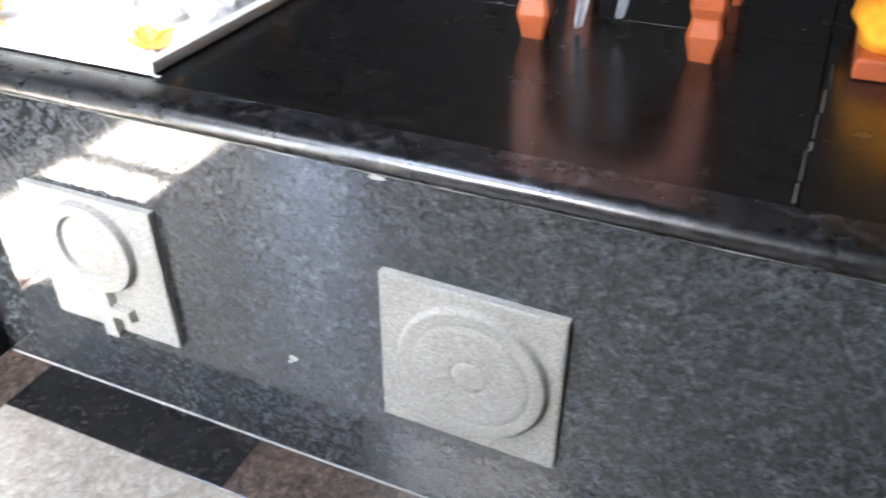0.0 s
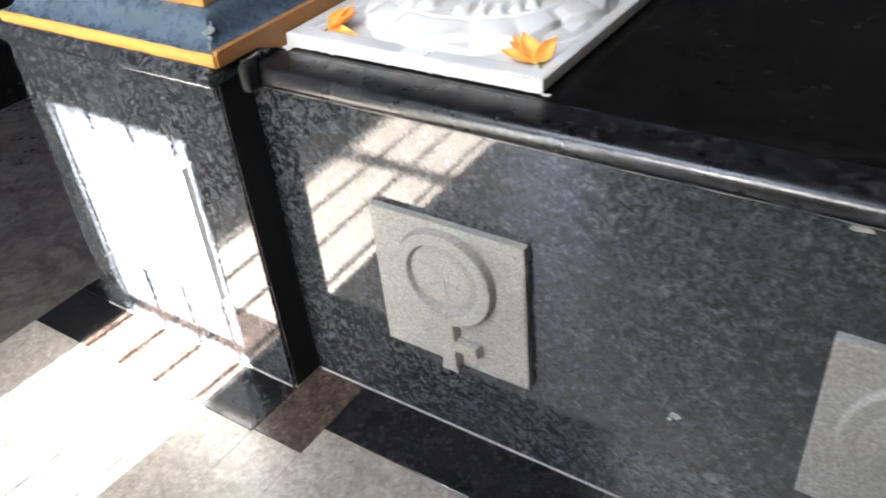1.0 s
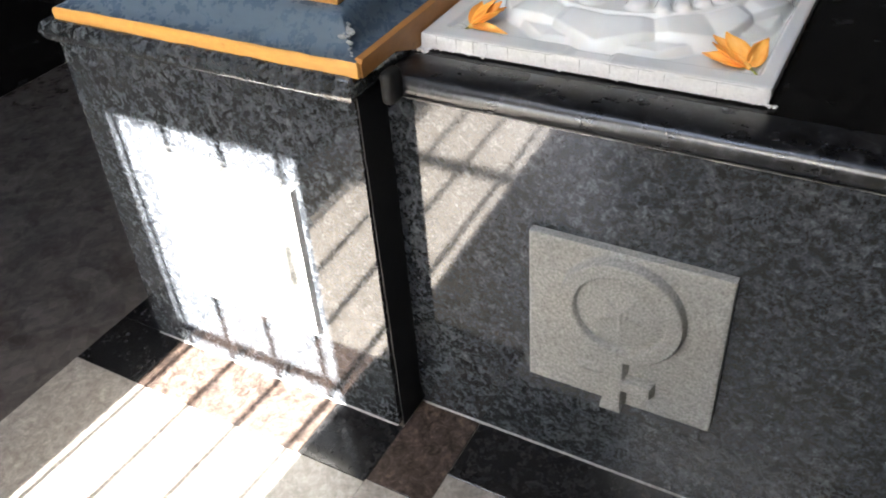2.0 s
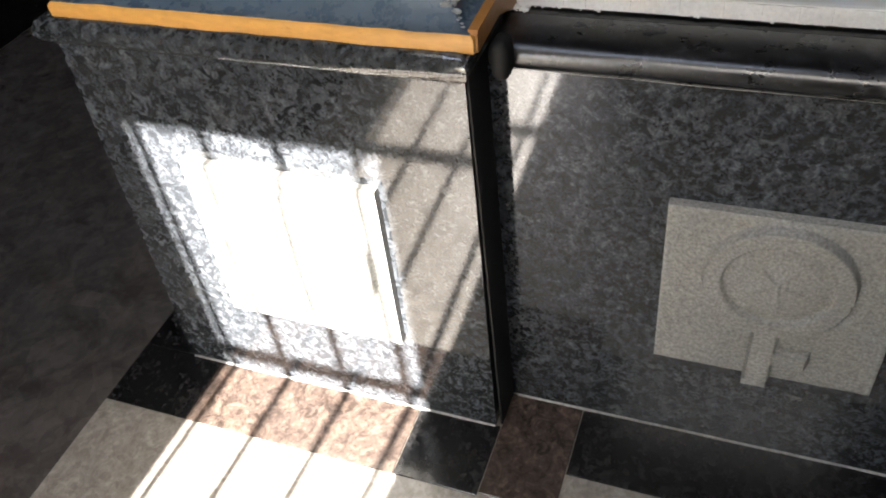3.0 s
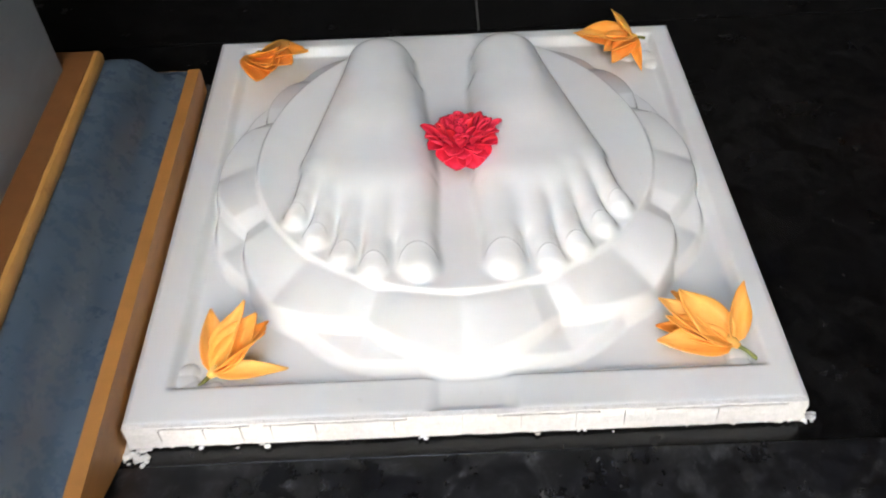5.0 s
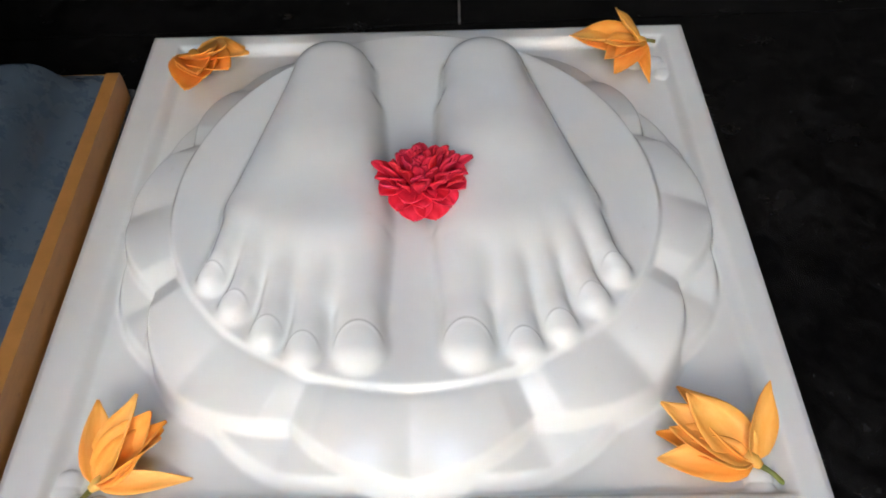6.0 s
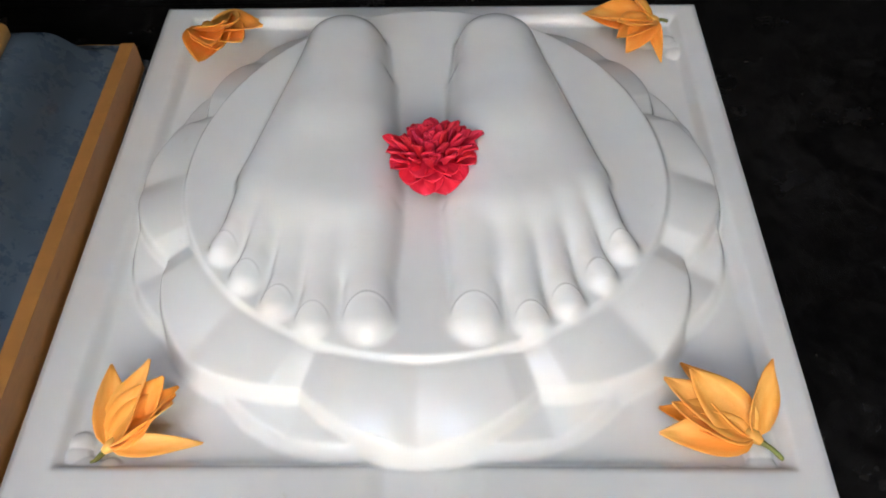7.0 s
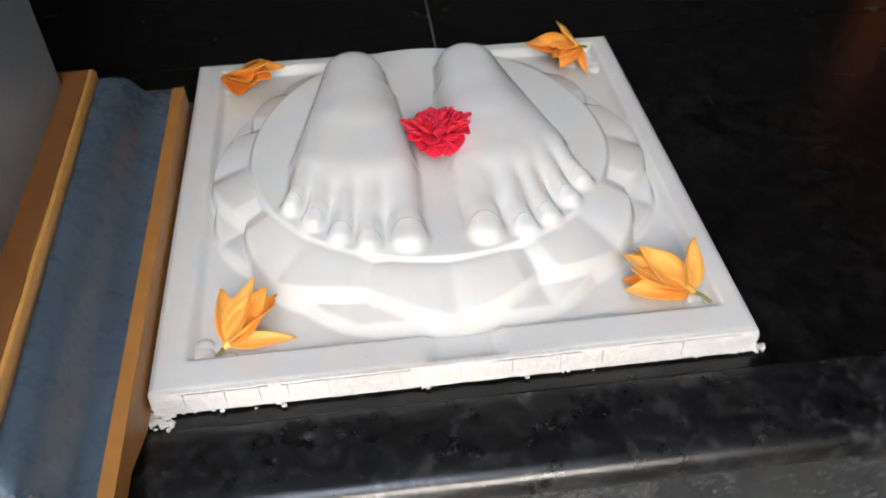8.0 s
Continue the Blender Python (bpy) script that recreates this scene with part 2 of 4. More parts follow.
# ---- setting ----
FLOOR_Z = 0.0
WEST, EAST, NORTH, SOUTH, TOP = -2.79, 3.2, 2.75, -0.5, 3.1
floor = tagged(part("floor", box(WEST - 0.2, EAST + 0.2, SOUTH - 0.2, NORTH + 0.2, -0.12, -0.004), FLOOR_GRANITE), "beige speckled granite floor with brown border tiles", "floor", kind="structure")
ground = tagged(part("ground", box(-60, 60, -120, SOUTH - 0.2, -0.30, -0.20), EARTH), "dry earth outside the shrine", "ground", kind="structure")

wall_north = tagged(part("wall_north", box(WEST - 0.2, EAST + 0.2, NORTH, NORTH + 0.2, 0, TOP), DULL_BLACK), "dull black wall behind the platform", "wall", kind="structure")
wall_west = tagged(part("wall_west", box(WEST - 0.2, WEST, SOUTH - 0.2, NORTH, 0, TOP), BLACK_GRANITE), "black granite wall beside the pillar", "wall", kind="structure")
wall_east = tagged(part("wall_east", box(EAST, EAST + 0.2, SOUTH - 0.2, NORTH, 0, TOP), WALL_PAINT), "plain dark grey painted wall", "wall", kind="structure")
WX0, WX1, WY0, WY1 = -2.15, -0.65, -0.40, 0.75


def joined(*pieces):
    bm = bmesh.new()
    for piece in pieces:
        me = bpy.data.meshes.new("piece")
        piece.to_mesh(me)
        piece.free()
        bm.from_mesh(me)
        bpy.data.meshes.remove(me)
    return bm


ceiling = tagged(part("ceiling", joined(
    box(WEST - 0.2, WX0, SOUTH - 0.2, NORTH + 0.2, TOP, TOP + 0.15), box(WX1, EAST + 0.2, SOUTH - 0.2, NORTH + 0.2, TOP, TOP + 0.15),
    box(WX0, WX1, SOUTH - 0.2, WY0, TOP, TOP + 0.15), box(WX0, WX1, WY1, NORTH + 0.2, TOP, TOP + 0.15)), CEILING_PAINT), "plain dark painted ceiling with a light well", "ceiling", kind="structure")
light_well = tagged(part("light_well", joined(
    box(WX0 - 0.1, WX0, WY0 - 0.1, WY1 + 0.1, TOP + 0.15, TOP + 1.5), box(WX1, WX1 + 0.1, WY0 - 0.1, WY1 + 0.1, TOP + 0.15, TOP + 1.5),
    box(WX0, WX1, WY0 - 0.1, WY0, TOP + 0.15, TOP + 1.5), box(WX0, WX1, WY1, WY1 + 0.1, TOP + 0.15, TOP + 1.5)), CEILING_PAINT), "tall plain walls of the light well", "wall", kind="structure")

# south wall, with a narrow grille window
HX0, HX1, HZ0, HZ1 = -1.13, -0.27, 1.56, 2.30
GX0, GX1, GZ0, GZ1 = -1.607, -1.244, 0.12, 1.5505


def wall_with_openings():
    columns = ((WEST, GX0, ()), (GX0, GX1, ((GZ0, GZ1),)), (GX1, HX0, ()), (HX0, HX1, ((HZ0, HZ1),)), (HX1, EAST, ()))
    pieces = []
    for a, b, holes in columns:
        z = 0
        for low, high in holes:
            pieces.append(box(a, b, SOUTH - 0.12, SOUTH, z, low))
            z = high
        pieces.append(box(a, b, SOUTH - 0.12, SOUTH, z, TOP))
    return joined(*pieces)


wall_south = tagged(part("wall_south", wall_with_openings(), CREAM_PAINT), "cream painted wall with a narrow barred window and a plain opening", "wall", kind="structure")
# unseen sun blocker, added so that direct sun enters only through the grille
awning = tagged(part("awning", box(-1.225, -0.15, -1.80, SOUTH - 0.121, 2.36, 2.44, 0.01), CREAM_PAINT), "unseen cream slab added outside to keep sun off the side window", "awning", kind="structure")
window = tagged(thing("window_1", (GX0, SOUTH - 0.06, GZ0)), "narrow window with dark iron bars", "window", kind="structure")
for x in (-1.592, -1.489, -1.382, -1.274):
    bm = bmesh.new()
    bmesh.ops.create_cone(bm, cap_ends=True, segments=10, radius1=0.0075, radius2=0.0075, depth=GZ1 - GZ0, matrix=Matrix.Translation((x, SOUTH - 0.06, (GZ0 + GZ1) / 2)))
    part("bar", bm, IRON, window, soft=True)
for z in (1.0605, 0.610):
    part("crossbar", box(GX0, GX1, SOUTH - 0.068, SOUTH - 0.052, z - 0.011, z + 0.011), IRON, window)

# ---- platform ----
PLAT_Y, PLAT_TOP, PLAT_X0, PLAT_X1 = 1.035, 0.617, -1.066, 2.4
platform = tagged(thing("platform", (0, PLAT_Y, 0)), "low polished granite platform with a rounded black nosing", "platform")
part("core", box(PLAT_X0 - 0.5, PLAT_X1, PLAT_Y + 0.03, NORTH - 0.005, 0.0, PLAT_TOP - 0.03), BLACK_GRANITE, platform)
part("front_panel", box(PLAT_X0, PLAT_X1, PLAT_Y, PLAT_Y + 0.03, 0.002, 0.587, 0.001), GREY_GRANITE, platform, "polished mottled grey granite front")
nose = [(1.0955, 0.617), (1.052, 0.617)]
nose += [(1.041 - 0.017 * math.sin(a), 0.602 + 0.015 * math.cos(a)) for a in [radians(10 + 16 * i) for i in range(11)]]
nose += [(1.031, 0.5885), (1.031, 0.5870), (1.0955, 0.5870)]
auto_smooth(part("nosing", extrude_x(nose, -1.0580, PLAT_X1, 90, 0.0006), DARK_GRANITE, platform, "rounded polished black granite nosing"))
part("mortar_line", extrude_x([(1.0330, 0.5850), (1.0325, 0.5880), (1.04, 0.5880), (1.04, 0.5850)], -1.0195, PLAT_X1, 160, 0.0012), GROUT, platform, "thin pale mortar joint")
for x0, x1, y0, y1 in ((-1.80, 0.2700, 1.0960, 1.60), (-1.80, -0.797, 1.602, NORTH - 0.005), (-0.7945, 0.270, 1.602, NORTH - 0.005), (0.2725, 1.30, 1.0960, NORTH - 0.005), (1.3025, PLAT_X1, 1.0960, NORTH - 0.005)):
    part("top_slab", box(x0, x1, y0, y1, PLAT_TOP - 0.028, PLAT_TOP, 0.0003), BLACK_GRANITE, platform, "polished black granite top slab")
part("joint_filler", extrude_x([(1.603, 0.615), (1.603, 0.6173), (2.744, 0.6173), (2.744, 0.615)], -0.7968, -0.7947, 1), DUSTY, platform, "dusty grey joint filler")
for y0, y1, wide in ((1.104, 1.150, 0.0026), (1.156, 1.235, 0.0018), (1.238, 1.262, 0.0030), (1.272, 1.345, 0.0014), (1.352, 1.430, 0.0018), (1.445, 1.530, 0.0010)):
    x = 0.2655 + 0.045 * (y0 - 1.104)
    part("joint_filler", extrude_x([(y0, 0.615), (y0, 0.6174), (y1, 0.6174), (y1, 0.615)], x, x + wide, 1), DUSTY, platform, "dusty grey joint filler")
part("base_mortar", extrude_x([(1.0325, 0.0), (1.0330, 0.0018), (1.036, 0.0030), (1.036, 0.0)], PLAT_X0 + 0.01, PLAT_X1, 160, 0.0012), GROUT, platform, "pale mortar along the floor")

# ---- pillar ----
PX, PY = -1.3145, 1.228
pillar = tagged(thing("pillar", (PX, PY, 0)), "painted pillar on a square polished granite base", "pillar")


def tapered_base():
    bm = box(-0.5, 0.5, -0.5, 0.5, 0, 1)
    for v in bm.verts:
        top = v.co.z > 0.5
        x0, x1 = (-1.592, -1.066) if top else (-1.614, -1.072)
        v.co.x = x0 if v.co.x < 0 else x1
        v.co.y = 0.970 if v.co.y < 0 else 1.486
        v.co.z = 0.609 if top else 0.002
    return bm


base = part("base", tapered_base(), GREY_GRANITE, pillar, "polished mottled grey granite base")
# a black sheet stands in for the shade on the base's east flank
part("side_cladding", extrude_x([(0.973, 0.003), (0.973, 0.608), (1.48, 0.608), (1.48, 0.003)], -1.0655, -1.0630), DULL_BLACK, pillar, "black sheet for the shaded east side")


def leaning(bm, amount):
    """The upper pillar stands slightly askew: its flanks drift west towards the back."""
    for v in bm.verts:
        v.co.x -= amount * (v.co.y - 0.97)
    return bm


BAND_LOW, BAND_TOP = 0.6385, 0.6585
# east side of the gold band; its shade is painted in as browner ochre
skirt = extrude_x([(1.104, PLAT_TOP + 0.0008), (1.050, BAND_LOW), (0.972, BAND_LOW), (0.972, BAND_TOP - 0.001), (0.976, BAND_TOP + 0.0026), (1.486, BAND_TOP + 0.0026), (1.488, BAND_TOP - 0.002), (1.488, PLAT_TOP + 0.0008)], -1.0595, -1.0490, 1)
part("gold_skirt", leaning(skirt, 0.024), SHADED_GOLD, pillar, "ochre gold side strip with shade in its colour")
cap_levels = [(0.258, 0.256, 0.604)]
cap_levels += [(0.258 + 0.017 * math.sin(a), 0.258 + 0.017 * math.sin(a), 0.6225 - 0.0185 * math.cos(a)) for a in [radians(15 * i) for i in range(13)]]
cap_levels += [(0.250, 0.250, 0.6415)]
auto_smooth(part("cap_moulding", loft_rect(cap_levels, (-1.3320, PY), 24, 0.0005), GREY_GRANITE, pillar, "rounded grey granite cap moulding"))
# granite stub in DULL_BLACK: the shade of its corner is in the colour
auto_smooth(part("corner_stub", box(-1.0485, -1.0290, 0.998, 1.030, 0.588, 0.6340, 0.009, 4), DULL_BLACK, pillar, "rounded dark granite stub, blackened for shade, beside the nosing"), 40)
auto_smooth(part("gold_band", leaning(loft_rect([(0.261, 0.2605, BAND_LOW), (0.2625, 0.262, BAND_LOW + 0.002), (0.2632, 0.2626, BAND_TOP - 0.007), (0.2622, 0.2617, BAND_TOP - 0.0022), (0.260, 0.2595, BAND_TOP), (0.21, 0.21, BAND_TOP)], (PX, PY), 70, 0.0014), 0.024), GOLD, pillar, "ochre gold painted band with worn edge"))
# a hollow above the band that swells into a round shoulder under the upper band
cyma = [(0.2585, 0.2585, BAND_TOP - 0.001)]
for i in range(21):
    f = i / 20
    inset, rise = f + 0.045 * math.sin(2 * math.pi * f), f - 0.115 * math.sin(2 * math.pi * f)
    cyma.append((0.2585 - 0.050 * inset, 0.2585 - 0.050 * inset, BAND_TOP + 0.0005 + 0.0445 * rise))
cyma.append((0.17, 0.17, 0.7045))
auto_smooth(part("cyma_moulding", leaning(loft_rect(cyma, (PX, PY), 40, 0.0009), 0.034), BLUE, pillar, "blue grey painted curved moulding"), 50)
auto_smooth(part("upper_gold_band", leaning(loft_rect([(0.2090, 0.2085, 0.7025), (0.2105, 0.2100, 0.7045), (0.2110, 0.2104, 0.7120), (0.2092, 0.2088, 0.7160), (0.2075, 0.2072, 0.7168), (0.15, 0.15, 0.7168)], (PX, PY), 50, 0.0005), 0.042), GOLD, pillar, "ochre gold painted upper band"))
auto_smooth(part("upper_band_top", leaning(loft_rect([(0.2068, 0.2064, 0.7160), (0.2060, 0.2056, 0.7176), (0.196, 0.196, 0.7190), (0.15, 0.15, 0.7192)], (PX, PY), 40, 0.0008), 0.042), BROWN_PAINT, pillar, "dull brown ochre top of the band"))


def octagon_shaft():
    bm = bmesh.new()
    hx, hy, back, c = 0.1830, 0.1775, 0.2050, 0.028
    outline = [(-hx + c, -hy), (hx - c, -hy), (hx, -hy + c), (hx, back - c), (hx - c, back), (-hx + c, back), (-hx, back - c), (-hx, -hy + c)]
    low = [bm.verts.new((PX + x, PY + y, 0.7185)) for x, y in outline]
    high = [bm.verts.new((PX + x, PY + y, TOP)) for x, y in outline]
    for j in range(8):
        bm.faces.new((low[j], low[(j + 1) % 8], high[(j + 1) % 8], high[j]))
    bm.faces.new(low[::-1])
    bm.faces.new(high)
    return bm


part("shaft", leaning(octagon_shaft(), 0.030), SHAFT_GREY, pillar, "dark grey painted chamfered shaft")


def rough_patch(cx, cy, cz, sx, sy, sz, seed, detail=3):
    bm = bmesh.new()
    bmesh.ops.create_icosphere(bm, subdivisions=detail, radius=1)
    for v in bm.verts:
        n = 1 + 0.35 * noise.noise(v.co * 1.7 + Vector((seed, 0, 0))) + 0.18 * noise.noise(v.co * 5 + Vector((0, seed, 0)))
        v.co = Vector((cx + v.co.x * n * sx, cy + v.co.y * n * sy, cz + v.co.z * n * sz))
    return bm


for x, z, wide, high, seed in ((-0.377, 0.220, 0.0075, 0.0060, 2.0), (-0.384, 0.211, 0.0030, 0.0028, 5.0), (-0.207, 0.579, 0.0120, 0.0035, 9.0)):
    part("paint_splash", rough_patch(x, PLAT_Y, z, wide, 0.0007, high, seed), GROUT, platform, "small pale splash on the granite")
rng = random.Random(7)
chips = []
for k in range(16):
    f = (k + 0.5) / 16
    half = 0.2150 + 0.040 * f
    size = 0.0085 * math.sin(math.pi * min(1, 0.25 + f)) + 0.0022
    chips.append(rough_patch(PX + half - abs(rng.gauss(0.007, 0.008)) * (1.15 - f), PY - half + rng.gauss(0.003, 0.001), 0.699 - 0.036 * f ** 0.8 + rng.gauss(0, 0.001), size * 1.05, size * 0.40, size * 0.50, 3.1 + 2 * k, 3))
part("chipped_corner", joined(*chips), CHIPPED, pillar, "broken plaster corner")
part("base_mortar", extrude_x([(0.9675, 0.0), (0.9680, 0.0016), (0.9705, 0.0028), (0.9705, 0.0)], -1.612, -1.074, 60, 0.001), GROUT, pillar, "pale mortar along the floor")

# ---- relief plaques ----


def plaque_mesh(kind, half=0.131, depth=0.014, n=150):
    """A square stone plate with a carved front: local x across, z up, the front towards -y."""
    u = np.linspace(-half, half, n)
    X, Z = np.meshgrid(u, u)
    H = np.zeros_like(X)
    rise = lambda d, w: np.clip(0.5 - d / w, 0, 1)
    if kind == "disc":
        r = np.hypot(X - 0.006, Z - 0.002)
        H += 0.0095 * rise(r - 0.108, 0.005)
        H -= 0.0014 * rise(np.abs(r - 0.086) - 0.002, 0.004)
        H += 0.0012 * rise(r - 0.080, 0.006)
        H -= 0.0016 * rise(np.abs(r - 0.026) - 0.002, 0.003)
        H += 0.0015 * rise(r - 0.021, 0.008)
    else:
        cx, cz = -0.001, 0.040
        r = np.hypot(X - cx, Z - cz)
        H += 0.0135 * rise(r - 0.083, 0.003)
        H -= 0.0080 * rise(r - 0.061, 0.002)
        H += 0.0035 * rise(r - 0.052, 0.012)
        a = np.arctan2(Z - cz, X - cx)
        H += 0.0024 * rise(r - 0.035, 0.02) * np.clip(np.cos(a * 5 + 1), 0, 1) ** 4
        bar = lambda x, z, hx, hz: np.maximum(np.abs(X - x) - hx, np.abs(Z - z) - hz)
        H = np.maximum(H, 0.0135 * rise(bar(cx - 0.001, -0.08, 0.0145, 0.048), 0.003))
        H = np.maximum(H, 0.0125 * rise(bar(cx + 0.026, -0.083, 0.026, 0.012), 0.003))
        H = np.maximum(H, 0.004 * rise(bar(cx - 0.035, -0.074, 0.018, 0.008), 0.005))
    worn = np.array([[noise.noise((x * 60, z * 60, 3.0)) for x in u] for z in u])
    H += 0.0009 * worn
    edge = np.minimum(half - np.abs(X), half - np.abs(Z))
    H -= 0.0016 * np.clip(1 - edge / 0.003, 0, 1)
    verts = [(float(X[j, i]), -depth - float(H[j, i]), float(Z[j, i])) for j in range(n) for i in range(n)]
    faces = [(j * n + i, j * n + i + 1, (j + 1) * n + i + 1, (j + 1) * n + i) for j in range(n - 1) for i in range(n - 1)]
    ring = [i for i in range(n)] + [j * n + n - 1 for j in range(1, n)] + [(n - 1) * n + i for i in range(n - 2, -1, -1)] + [j * n for j in range(n - 2, 0, -1)]
    start = len(verts)
    verts += [(verts[k][0], 0.0, verts[k][2]) for k in ring]
    m = len(ring)
    faces += [(ring[(k + 1) % m], ring[k], start + k, start + (k + 1) % m) for k in range(m)]
    if kind != "disc":
        # the foot of the handle hangs below the plate
        k = len(verts)
        x0, x1, z0, z1 = -0.0185, 0.0105, -half - 0.009, -half + 0.002
        verts += [(x, y, z) for z in (z0, z1) for y in (-depth - 0.0108, 0) for x in (x0, x1)]
        faces += [(k, k + 1, k + 5, k + 4), (k + 1, k + 3, k + 7, k + 5), (k + 3, k + 2, k + 6, k + 7), (k + 2, k, k + 4, k + 6), (k + 2, k + 3, k + 1, k)]
    height = [0.0] * len(verts)
    height[:n * n] = [float(h) for h in H.reshape(-1)]
    raised = [max(height[k] for k in f) > 0.0025 and max(f) < n * n or min(f) >= start + m for f in faces]
    root = thing("relief_plaque")
    for name, want in (("plate", False), ("carving", True)):
        me = bpy.data.meshes.new(name)
        me.from_pydata(verts, [], [f for f, r in zip(faces, raised) if r == want])
        bm = bmesh.new()
        bm.from_mesh(me)
        bmesh.ops.delete(bm, geom=[v for v in bm.verts if not v.link_faces], context="VERTS")
        bm.to_mesh(me)
        bm.free()
        me.materials.append(PLAQUE)
        smooth(me)
        ob = new(name, me)
        ob.parent = root
        auto_smooth(ob, 45)
    return root


def place(ob, m):
    ob.matrix_basis = m
    return ob


handle_plaque = plaque_mesh("handle")
place(handle_plaque, pose(-0.7265, PLAT_Y, 0.3050))
tagged(handle_plaque, "square beige stone plaque carved with a round mirror, on the platform", "plaque", "carved plaques")
ring_plaque = plaque_mesh("disc")
place(ring_plaque, pose(-0.079, PLAT_Y, 0.311, 0, 1.0, 0))
tagged(ring_plaque, "square beige stone plaque carved with concentric rings, on the platform front", "plaque", "carved plaques")
pillar_plaque = plaque_mesh("disc")
place(pillar_plaque, pose(-1.3315, 0.970, 0.3085, 0, 1.0, 0) @ Matrix.Diagonal((1.05, 1, 1.06, 1)))
tagged(pillar_plaque, "square pale stone plaque with a round disc, on the pillar base", "plaque", "carved plaques")

# ---- carved marble feet on a lotus ----
CX, CY, GROW = -0.8265, 1.338, 1.03
SX0, SX1, SY0, SY1 = -1.050, -0.610, 1.112, 1.558
SLAB_FLOOR, RIM_TOP = 0.6315, 0.6395


def sculpture():
    nx, ny = 760, 780
    xs, ys = np.linspace(SX0, SX1, nx), np.linspace(SY0, SY1, ny)
    X, Y = np.meshgrid(xs, ys)
    U, V = (X - CX) / GROW, (Y - CY) / GROW
    W = 1.330 + V
    ramp01 = lambda d, w: np.clip(0.5 - d / w, 0, 1)
    soft01 = lambda d, w: (lambda q: q * q * (3 - 2 * q))(ramp01(d, w))
    Z = np.full_like(X, SLAB_FLOOR)
    # raised rim, open in the middle of the front
    inner = np.maximum.reduce([SX0 + 0.027 - X, X - (SX1 - 0.020), SY0 + 0.031 - Y, Y - (SY1 - 0.018)])
    rim = soft01(-inner, 0.008)
    gap = soft01(np.abs(U - 0.003) - 0.025, 0.012) * (V < -0.15)
    Z += (RIM_TOP - SLAB_FLOOR) * rim * (1 - 0.65 * gap)
    edge = np.minimum.reduce([X - SX0, SX1 - X, Y - SY0, SY1 - Y])
    Z -= 0.0022 * np.clip(1 - edge / 0.004, 0, 1) ** 2
    # two rings of eight petals
    r, a = np.hypot(U, V * 1.005), np.arctan2(V, U)
    for count, shift, r_tip, r_notch, z_in, z_tip, crown in ((8, 0.5, 0.1925, 0.176, 0.6480, 0.6400, 0.0025), (8, 0.0, 0.189, 0.170, 0.6630, 0.6480, 0.0038)):
        s = ((a / (2 * math.pi) * count + shift) + 0.5) % 1.0 * 2 - 1
        w = np.abs(s)
        outline = r_notch + (r_tip - r_notch) * (1 - w ** 1.8)
        along = np.clip((r - 0.148) / (r_tip - 0.148), 0, 1)
        top = z_in + (z_tip - z_in) * along ** 1.3 + crown * (np.sin(np.pi * np.clip(w, 0, 1)) * (0.35 + 0.65 * along)) - 0.0058 * np.clip((w - 0.78) / 0.22, 0, 1) * (0.4 + along)
        top -= 0.0020 * np.exp(-(w * r / 0.022) ** 2) * along
        body = soft01(r - outline, 0.006)
        Z = np.maximum(Z, SLAB_FLOOR + (top - SLAB_FLOOR) * body)
    disc = np.hypot(U / 0.1565, V / np.where(V < 0, 0.1465, 0.1745)) - 1
    Z = np.maximum(Z, SLAB_FLOOR + (0.6670 - SLAB_FLOOR) * soft01(disc + 0.012, 0.050))
    for _ in range(9):
        P = np.pad(Z, 1, mode="edge")
        Z = (P[:-2, 1:-1] + P[2:, 1:-1] + P[1:-1, :-2] + P[1:-1, 2:] + 2 * Z) / 6
    # feet: rounded hulls between circles, toes with nails
    foot = np.zeros_like(X)
    for side in (-1, 1):
        lean = (W - 1.444) / (1.215 - 1.444)
        D = side * U - (-0.009 + 0.0135 * lean if side > 0 else 0.0015 * lean)

        def hull(p, q, power=3.2):
            (x0, y0, r0, h0), (x1, y1, r1, h1) = p, q
            dx, dy = x1 - x0, y1 - y0
            t = np.clip(((D - x0) * dx + (W - y0) * dy) / (dx * dx + dy * dy), 0, 1)
            rr, hh = r0 + (r1 - r0) * t, h0 + (h1 - h0) * t
            d = np.hypot(D - x0 - t * dx, W - y0 - t * dy) / rr
            return hh * np.sqrt(np.clip(1 - d ** power, 0, 1))

        heel, arch, ball = (0.0585, 1.4440, 0.0295, 0.0250), (0.0575, 1.362, 0.0378, 0.0250), (0.0580, 1.305, 0.0455, 0.0205)
        shapes = [hull(heel, arch), hull(arch, ball), hull((0.0600, 1.4440, 0.0275, 0.0225), (0.0860, 1.312, 0.0300, 0.0180), 2.8)]
        # the ball of the foot, and its straight inner side
        shapes += [hull((0.0480, 1.300, 0.0362, 0.0205), (0.0860, 1.315, 0.0300, 0.0155), 2.6), hull((0.0555, 1.400, 0.0340, 0.0230), (0.0480, 1.300, 0.0362, 0.0205), 3.4)]
        # webs between the toes
        shapes += [hull((0.0440, 1.264, 0.0300, 0.0128), (0.0900, 1.291, 0.0250, 0.0105), 2.0), hull((0.0460, 1.285, 0.0330, 0.0180), (0.0880, 1.305, 0.0270, 0.0140), 2.0)]
